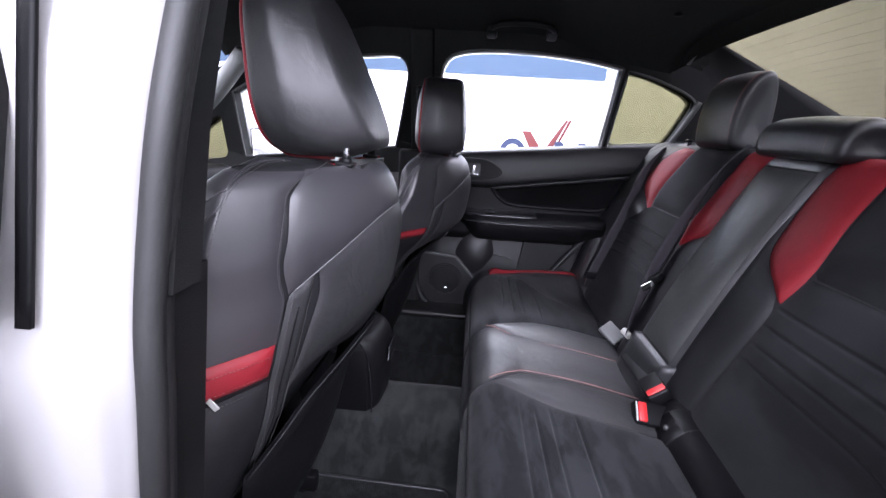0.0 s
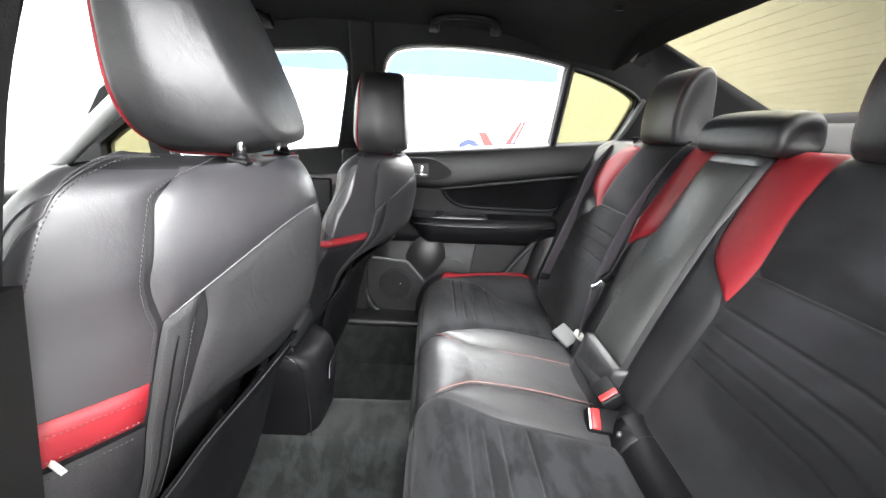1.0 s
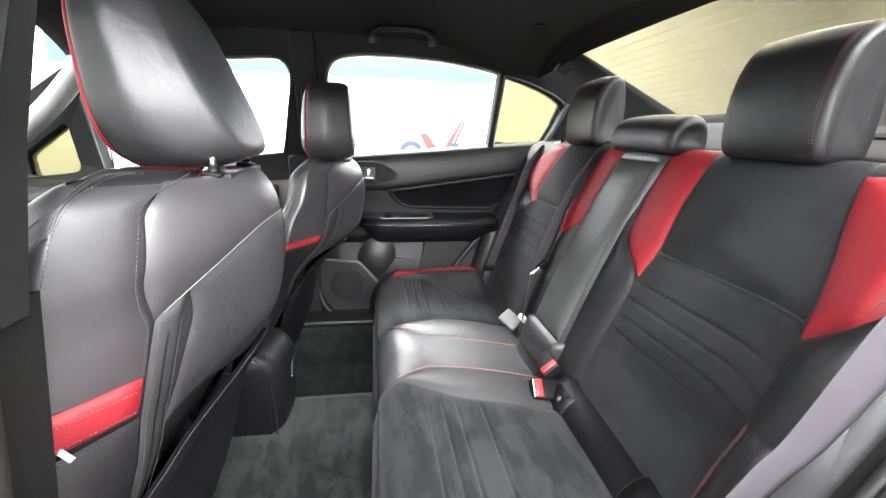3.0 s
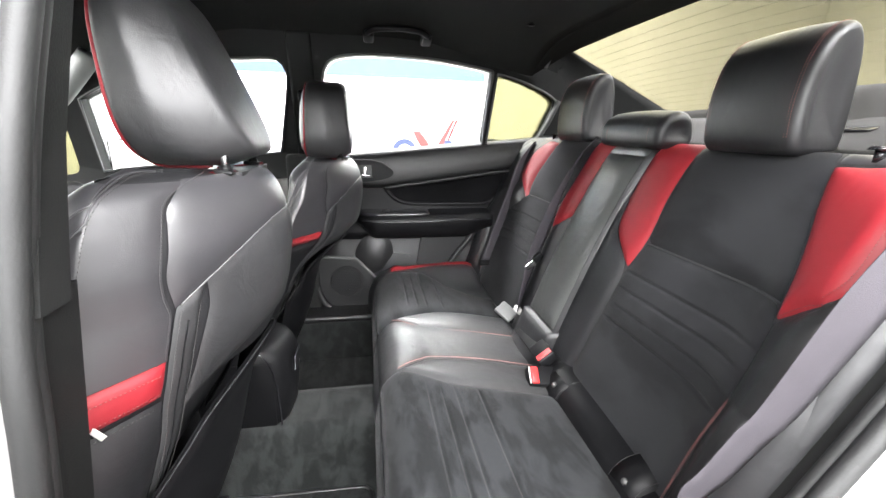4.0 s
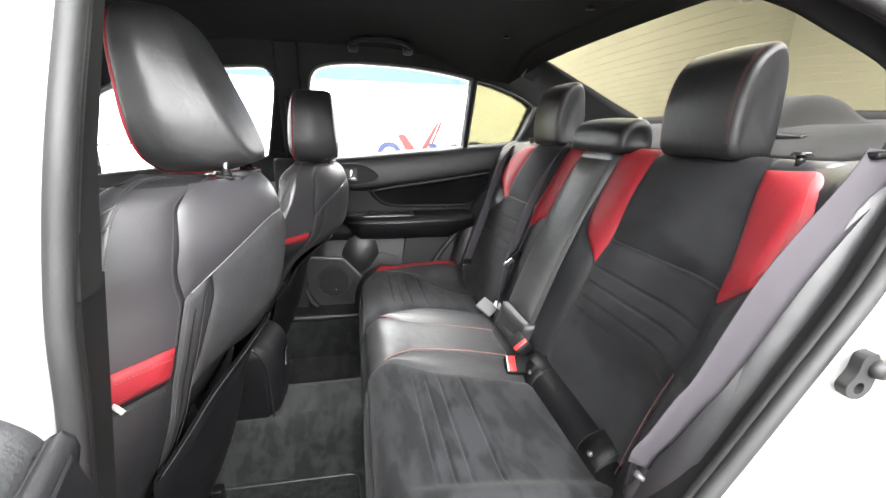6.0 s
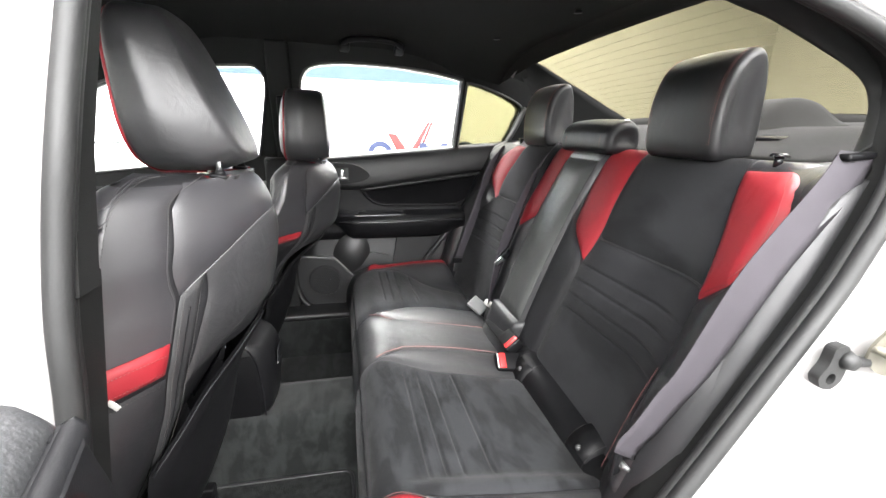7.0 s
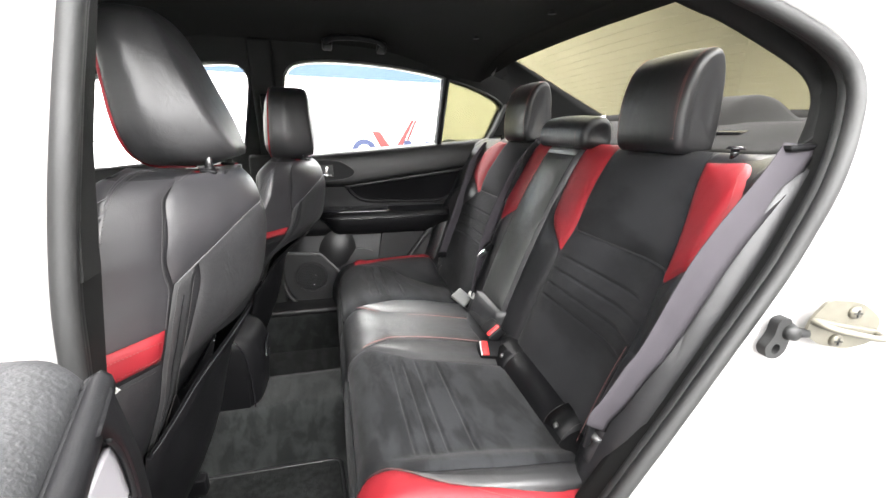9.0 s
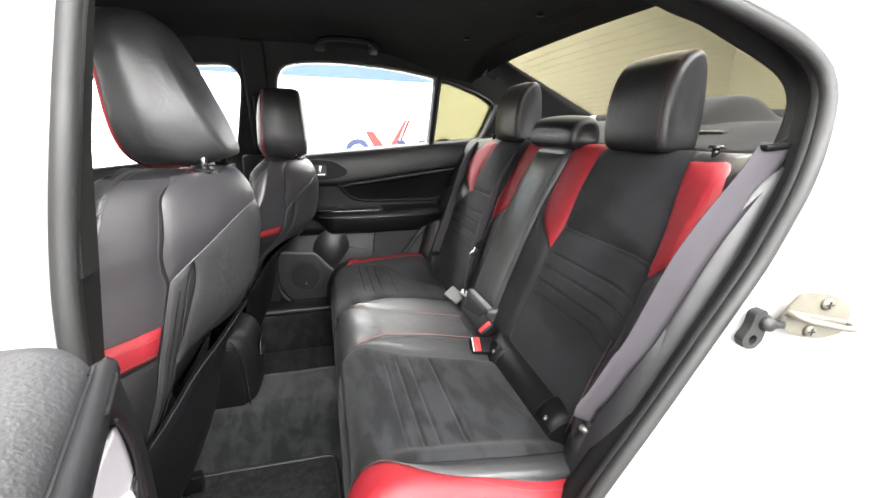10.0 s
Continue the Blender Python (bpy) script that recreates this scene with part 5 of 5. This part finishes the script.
tagged(link_mesh("underbody", rbox((3.3, 1.5, 0.06), pose(0.15, 0.02, -0.26), 0.0), PLASTIC, smooth=False), "dark underbody", "car body", kind="structure")

# striker and the rubber stop on the jamb
def striker():
    th = thing("door_striker", "zinc-plated door striker plate on the white jamb", "door striker")
    base = Matrix.Translation((0.782, -0.775, 0.544)) @ pose(0, 0, 0, 90, 0, -14)
    wing = rounded([(-0.048, 0.012), (-0.030, 0.040), (0.020, 0.036), (0.052, 0.012), (0.050, -0.024), (0.012, -0.036), (-0.030, -0.028), (-0.052, -0.012)], 4, 0.3)
    part("plate", holed(wing, [], lambda a, b: base @ Vector((a, b, 0.0)), base.to_3x3() @ Vector((0, 0, 0.004))), STEEL, th, smooth=False)
    part("loop", merge(tube([base @ Vector(q) for q in ((-0.046, 0.008, 0.004), (-0.040, 0.007, 0.024), (-0.02, 0.004, 0.032), (0.02, -0.004, 0.032), (0.040, -0.007, 0.024), (0.046, -0.008, 0.004))], 0.0048, 8, 30),
                       rbox((0.095, 0.010, 0.010), base @ pose(0, 0, 0.006, 0, 0, -10), 0.003)), STEEL, th)
    for sx, sy in ((0.010, 0.022), (-0.006, -0.021)):
        screw = part("screw", disc(0.0105, 0.006, base @ pose(sx, sy, 0.006), 20, 0.003), STEEL, th)
        part("cross_slot", merge(rbox((0.011, 0.0022, 0.002), base @ pose(sx, sy, 0.009), 0.0), rbox((0.0022, 0.011, 0.002), base @ pose(sx, sy, 0.0092), 0.0)), RUBBER, screw, smooth=False)


striker()


def stop():
    th = thing("door_stop", "dark rubber door stop bolted to the white jamb", "door stop")
    base = Matrix.Translation((0.704, -0.745, 0.522)) @ pose(0, 0, 0, 90, 0, -5)
    out = rounded([(-0.028, -0.012), (-0.016, 0.006), (-0.014, 0.030), (0.006, 0.034), (0.012, 0.010), (0.010, -0.018), (-0.002, -0.030), (-0.020, -0.028)], 4, 0.35)
    hole = [(-0.008 + 0.007 * math.cos(2 * math.pi * k / 14), -0.014 + 0.008 * math.sin(2 * math.pi * k / 14)) for k in range(14)]
    part("body", holed(out, [hole], lambda a, b: base @ Vector((a, b, 0.0)), base.to_3x3() @ Vector((0, 0, 0.014))), RUBBER, th, smooth=False)
    part("peg", merge(disc(0.013, 0.012, base @ pose(0.008, 0.012, 0.018), 18, 0.004), disc(0.009, 0.026, base @ pose(0.022, 0.010, 0.014, 0, 70, 0), 18, 0.003)), RUBBER, th)


stop()

# middle pillar: white outside, dark trim within
upper = [[Vector((-0.148 + 0.08 * max(0.0, z - 0.77) - 0.012 * k, -0.606 + 0.287 * (z - 0.85) - (0.005 if k else 0.0), z)) for k in range(8)] for z in [0.640 + 0.44 * j / 10 for j in range(11)]]
lower = [[Vector((-0.162 - 0.13 * (0.635 - z) - 0.010 * k, -0.650 - (0.004 if k else 0.0), z)) for k in range(6)] for z in [-0.02 + 0.668 * j / 12 for j in range(13)]]
tagged(link_mesh("pillar_near_middle", merge(slab(upper, (0, 0.035, 0)), slab(lower, (0, 0.05, 0))), PILLAR, smooth=False), "dark grey middle pillar trim", "pillar", kind="structure")
tagged(link_mesh("door_sash", slab([[Vector((x + 0.13 * (z - 0.66), -0.715 + 0.12 * (z - 0.66), z)) for x in (-0.224, -0.220, -0.216, -0.212)] for z in [0.630 + 0.25 * k / 10 for k in range(11)]], (0, 0.003, 0)), PLASTIC), "black sash on the closed front door frame", "door trim", kind="structure")

# ---- near seat belt ----
def strap(rows, width, thick=0.0016):
    """A webbing band: rows of (place, direction across)."""
    mid = lerp_poly([r[0] for r in rows], 50)
    side = lerp_poly([r[1] for r in rows], 50)
    return slab([[m + s.normalized() * (width * (k / 4 - 0.5)) for k in range(5)] for m, s in zip(mid, side)], (thick * 0.8, -thick * 0.6, 0))


def near_belt():
    th = thing("seat_belt", "grey webbing seat belt hanging beside the rear seat", "seat belt", "seat belts")
    part("webbing", strap(NB, 0.054), BELT, th, "grey woven webbing")
    part("anchor_plate", rbox((0.020, 0.008, 0.060), pose(0.510, -0.628, 0.302, 0, 10, 20), 0.003), PLASTIC, th)
    part("anchor_bolt", disc(0.0075, 0.016, pose(0.520, -0.635, 0.288, 90, 0, 20), 20, 0.004), SNAP, th, "chrome anchor bolt")
    part("guide", rbox((0.075, 0.02, 0.010), pose(0.800, -0.655, 0.783, 0, -4, 0), 0.004), PLASTIC, th)


NB = [((0.793, -0.655, 0.787), (0.87, -0.25, -0.1)), ((0.752, -0.665, 0.742), (0.87, -0.25, -0.25)), ((0.652, -0.670, 0.618), (0.87, -0.25, -0.33)), ((0.590, -0.655, 0.462), (0.87, -0.25, -0.35)), ((0.568, -0.648, 0.420), (0.85, -0.25, -0.4)), ((0.538, -0.640, 0.359), (0.85, -0.2, -0.4)), ((0.520, -0.635, 0.331), (0.85, -0.1, -0.42)), ((0.517, -0.632, 0.307), (0.78, 0.1, -0.5))]
near_belt()


def far_belt():
    th = thing("seat_belt", "grey webbing seat belt beside the closed door", "seat belt", "seat belts")
    part("webbing", strap([((0.80, 0.665, 0.745), (0.8, 0.5, 0)), ((0.730, 0.640, 0.66), (0.85, 0.3, -0.3)), ((0.690, 0.615, 0.56), (0.88, 0.2, -0.3)), ((0.648, 0.595, 0.45), (0.9, 0.15, -0.3)), ((0.585, 0.588, 0.262), (0.95, 0.1, -0.1))], 0.050), BELT, th)
    part("tongue", merge(rbox((0.055, 0.014, 0.022), pose(0.580, 0.586, 0.252, 0, 5, 5), 0.004)), PLASTIC, th)
    part("tongue_blade", rbox((0.028, 0.004, 0.036), pose(0.570, 0.582, 0.222, 0, 8, 5), 0.001), CHROME, th)


far_belt()


def middle_belt():
    th = thing("seat_belt", "grey webbing middle seat belt with its grey buckle", "seat belt", "seat belts")
    part("webbing", strap([((0.835, 0.262, 0.775), (0.3, 0.95, 0)), ((0.780, 0.258, 0.715), (0.55, 0.7, -0.2)), ((0.715, 0.245, 0.60), (0.75, 0.45, -0.3)), ((0.640, 0.222, 0.42), (0.85, 0.35, -0.3)), ((0.608, 0.205, 0.32), (0.9, 0.2, -0.1)), ((0.594, 0.203, 0.25), (0.9, 0.3, 0)), ((0.590, 0.205, 0.210), (0.5, 0.8, 0))], 0.044), BELT, th)
    part("tongue", rbox((0.034, 0.016, 0.024), pose(0.642, 0.205, 0.392, 0, -41, 0), 0.004), PLASTIC, th)
    part("tongue_blade", rbox((0.036, 0.005, 0.020), pose(0.617, 0.200, 0.368, 0, -41, 0), 0.002), CHROME, th, "bright metal belt tongue")
    part("buckle", rbox((0.052, 0.066, 0.016), pose(0.562, 0.246, 0.184, 28, -22, 30), 0.005), TONGUE, th, "pale grey belt buckle lying on the seat")
    part("buckle_web", rbox((0.034, 0.046, 0.022), pose(0.596, 0.203, 0.204, 0, 30, 10), 0.007), WHITE_TAG, th)


middle_belt()


def buckle(m, stalk, slot=True):
    th = thing("belt_buckle", "black seat belt buckle with a red release button", "belt buckle", "belt buckles")
    part("casing", rbox((0.082, 0.052, 0.030), m, 0.006), PLASTIC, th)
    part("release_button", rbox((0.019, 0.043, 0.007), m @ pose(-0.026, 0, 0.0145), 0.003), BUTTON, th, "red release button")
    if slot:
        part("slot_frame", rbox((0.0035, 0.043, 0.006), m @ pose(-0.0385, 0, 0.0130), 0.0015), WHITE_TAG, th)
    part("stalk", rbox((stalk, 0.048, 0.012), m @ pose(0.038 + stalk / 2, 0, -0.002), 0.004), PLASTIC, th)
    return th


buckle(pose(0.530, -0.142, 0.182, 38, 6, -2), 0.05)
buckle(pose(0.553, -0.085, 0.214, -38, 4, 88), 0.15, False)


def anchor_roll():
    th = thing("anchor_cover_roll", "black leather roll covering the child seat anchors", "seat trim")
    part("roll", tube([(0.592, -0.115, 0.155), (0.592, -0.20, 0.155), (0.587, -0.40, 0.147), (0.575, -0.60, 0.133)], 0.058, 18, 24), PLASTIC, th)
    for y in (-0.185, -0.480):
        part("flap", tube([(0.590, y - 0.035, 0.152), (0.590, y + 0.035, 0.152)], 0.0592, 24), PLASTIC, th)
        part("snap_button", disc(0.0070, 0.005, pose(0.5405, y, 0.1885, 0, -55, 0), 16, 0.002), SNAP, th, "dull metal snap button")
        for e in (-0.033, 0.033):
            part("seam_thread", stitches([(0.590 + 0.0608 * math.cos(radians(q)), y + e, 0.152 + 0.0608 * math.sin(radians(q))) for q in range(60, 220, 10)]), THREAD, th)


anchor_roll()


# ---- the open rear door ----
HINGE, ALONG, INTO = Vector((-0.032, -0.885, 0)), Vector((0.26, -0.966, 0)), Vector((0.966, 0.26, 0))


def door_at(l, n, z):
    """A place on the open door: l along it from the hinge end, n towards the cabin side of it, z up."""
    p = HINGE + ALONG * l + INTO * n
    return Vector((p.x, p.y, z))


def open_door():
    th = thing("rear_door", "open rear door with black grained trim, white outside", "car door")
    n = 40
    prof = [(v.x, v.y) for v in lerp_poly([(*q, 0) for q in [(-0.125, 0.640), (-0.118, 0.658), (-0.09, 0.667), (-0.06, 0.669), (-0.036, 0.667), (-0.022, 0.661), (-0.015, 0.652), (-0.014, 0.636)]], 30)]
    rows = []
    for k in range(n + 1):
        row = []
        for a, z in prof:
            l0 = -0.004 - 0.019 * min(1.0, max(0.0, -a) / 0.030) ** 0.8 - 0.008 * min(1.0, max(0.0, -a) / 0.08)
            l = l0 + (0.86 - l0) * (k / n) ** 1.5
            row.append(door_at(l, a, z - 0.010 * (1 - smooth01((l - l0) / 0.012)) ** 2))
        rows.append(row)
    part("sill_pad", slab(rows, (0, 0, -0.03)), SOFT_PAD, th, "grained black sill pad")
    # trim strip along the sill pad, then the recess behind it
    part("trim_strip", slab([[door_at(-0.012 + 0.86 * (k / n) ** 1.5 + 0.008 * (a + 0.014) / 0.014, a, z) for a, z in ((-0.014, 0.646), (-0.012, 0.653), (-0.006, 0.657), (-0.001, 0.654), (0.0, 0.648), (-0.003, 0.636))] for k in range(n + 1)], lambda q: Vector(q) - INTO * 0.006 - Vector((0, 0, 0.004))), PLASTIC, th, "black trim strip")
    edge = lambda z: -0.010 - 0.036 * smooth01((0.655 - z) / 0.11)
    low = []
    lp = [(-0.013, 0.648), (-0.014, 0.60), (-0.015, 0.54), (-0.014, 0.46), (-0.012, 0.40), (-0.006, 0.30), (-0.002, 0.10), (-0.002, -0.16)]
    for k in range(n + 1):
        low.append([door_at(edge(z) + (0.86 - edge(z)) * (k / n) ** 1.6, a - 0.02 * (1 - smooth01(k / 3)), z) for a, z in lp])
    part("inner_panel", slab(low, lambda q: Vector(q) - INTO * 0.02), PLASTIC_GLOSS, th, "black door trim panel")
    # rounded panel at the hinge end, up to the pull
    arc = spline([(0.0, 0.052, 0.652), (0.08, 0.046, 0.649), (0.2, 0.033, 0.637), (0.35, 0.018, 0.619), (0.5, 0.009, 0.597), (0.62, 0.006, 0.578), (0.75, 0.009, 0.555), (1.0, 0.016, 0.45)])
    face = []
    for k in range(31):
        q = arc(k / 30)
        e = edge(q.y)
        face.append([door_at(e + (q.x - e) * t, 0.001 - 0.024 * (1 - smooth01(t / 0.35)) ** 2, q.y) for t in (0.0, 0.05, 0.12, 0.22, 0.35, 0.55, 0.8, 1.0)])
    part("hinge_panel", slab(face, lambda q: Vector(q) - INTO * 0.012), PLASTIC, th)
    part("pull_bezel", tube([door_at(arc(k / 30).x, -0.001, arc(k / 30).y) for k in range(6, 31)], 0.0018, 10), PLASTIC, th, "satin black pull edge")
    pull = []
    for k in range(25):
        q = arc(0.30 + 0.70 * k / 24)
        pull.append([door_at(q.x - 0.001 + (0.10 - q.x) * j / 10, -0.003 - 0.006 * math.sin(0.5 * math.pi * j / 10), q.y) for j in range(11)])
    part("pull_cup", slab(pull, lambda q: Vector(q) - INTO * 0.003), PULL_GREY, th, "satin grey pull recess")
    part("handle_edge", tube([door_at(0.0185, -0.010, 0.623), door_at(0.0165, -0.010, 0.609), door_at(0.0155, -0.010, 0.594), door_at(0.0165, -0.010, 0.55)], 0.0012, 6, 20), CHROME, th)
    part("door_handle", rbox((0.010, 0.022, 0.030), Matrix.Translation(door_at(0.0135, -0.006, 0.563)) @ pose(0, 0, 0, 6, 0, 15), 0.0045), CHROME, th, "chrome inside handle")
    part("armrest", rbox((0.08, 0.50, 0.07), Matrix.Translation(door_at(0.42, 0.045, 0.42)) @ pose(0, 0, 0, 0, 0, 15), 0.025, 4), LEATHER, th)
    part("outer_skin", rbox((0.02, 0.88, 0.86), Matrix.Translation(door_at(0.44, -0.145, 0.215)) @ pose(0, 0, 0, 0, 0, 15), 0.008), PAINT, th, "white painted door skin")
    part("door_frame", rbox((0.10, 0.84, 0.76), Matrix.Translation(door_at(0.44, -0.082, 0.235)) @ pose(0, 0, 0, 0, 0, 15), 0.01), PAINT, th, "white painted door shell")
    return th


open_door()

# ---- small things ----
tag = thing("seat_tag", "white cloth tag hanging from the driver seat side", "tag")
part("cloth", rbox((0.031, 0.002, 0.008), pose(-0.190, -0.585, 0.474, 0, 49, 0), 0.0008), WHITE_TAG, tag)

mirror = thing("wing_mirror", "white wing mirror on the front door", "wing mirror")
part("housing", headrest_shape(0.20, 0.09, 0.13, 3.0), PAINT, mirror).location = (-0.95, -0.90, 0.66)
part("mirror_glass", rbox((0.004, 0.16, 0.10), pose(-0.903, -0.90, 0.725), 0.001), CHROME, mirror)
part("stalk", rbox((0.05, 0.08, 0.03), pose(-0.95, -0.78, 0.665), 0.01), PLASTIC, mirror)
mirror2 = thing("wing_mirror", "white wing mirror beyond the passenger door", "wing mirror")
part("housing", headrest_shape(0.20, 0.12, 0.13, 3.0), PAINT, mirror2).location = (-0.905, 0.895, 0.592)
part("bezel", rbox((0.012, 0.206, 0.122), pose(-0.845, 0.892, 0.657, 0, 0, -12), 0.005), PLASTIC, mirror2)
part("mirror_glass", rbox((0.004, 0.194, 0.110), pose(-0.8385, 0.892, 0.657, 0, 0, -12), 0.001), CHROME, mirror2)
part("stalk", rbox((0.05, 0.09, 0.03), pose(-0.90, 0.815, 0.600), 0.01), PLASTIC, mirror2)

# sign on the far wall: plain shapes in its colours
sign = thing("wall_sign", "blue and red sign on the white wall", "wall sign")
SIGN_Y = 5.205


def flat(name, pts, mat, dy=0.0):
    part(name, holed(pts, [], lambda a, b: Vector((a, SIGN_Y - dy, b)), (0, 0.012, 0)), mat, sign, smooth=False)


def ring_part(cx, cz, w, h):
    pts = lambda k: [(cx + math.cos(2 * math.pi * i / 32) * w / 2 * k, cz + math.sin(2 * math.pi * i / 32) * h / 2 * k) for i in range(32)]
    part("blue_ring", holed(pts(1), [pts(0.56)], lambda a, b: Vector((a, SIGN_Y, b)), (0, 0.012, 0)), BLUE, sign, smooth=False)


ring_part(0.643, 0.455, 0.36, 0.36)
flat("red_tick", [(0.755, 0.742), (0.875, 0.742), (1.075, 0.47), (1.345, 0.915), (1.385, 0.915), (1.10, 0.30), (1.0, 0.30)], RED_SIGN)
flat("red_tick", [(1.395, 0.917), (1.432, 0.917), (1.17, 0.30), (1.135, 0.30)], RED_SIGN)
flat("blue_block", [(1.23, 0.30), (1.23, 0.62), (1.33, 0.62), (1.45, 0.46), (1.57, 0.62), (1.67, 0.62), (1.67, 0.30)], BLUE, 0.004)
ring_part(1.95, 0.475, 0.37, 0.36)
ring_part(2.40, 0.475, 0.37, 0.36)
flat("blue_block", [(2.68, 0.30), (2.68, 0.655), (2.96, 0.63), (2.96, 0.30)], BLUE)
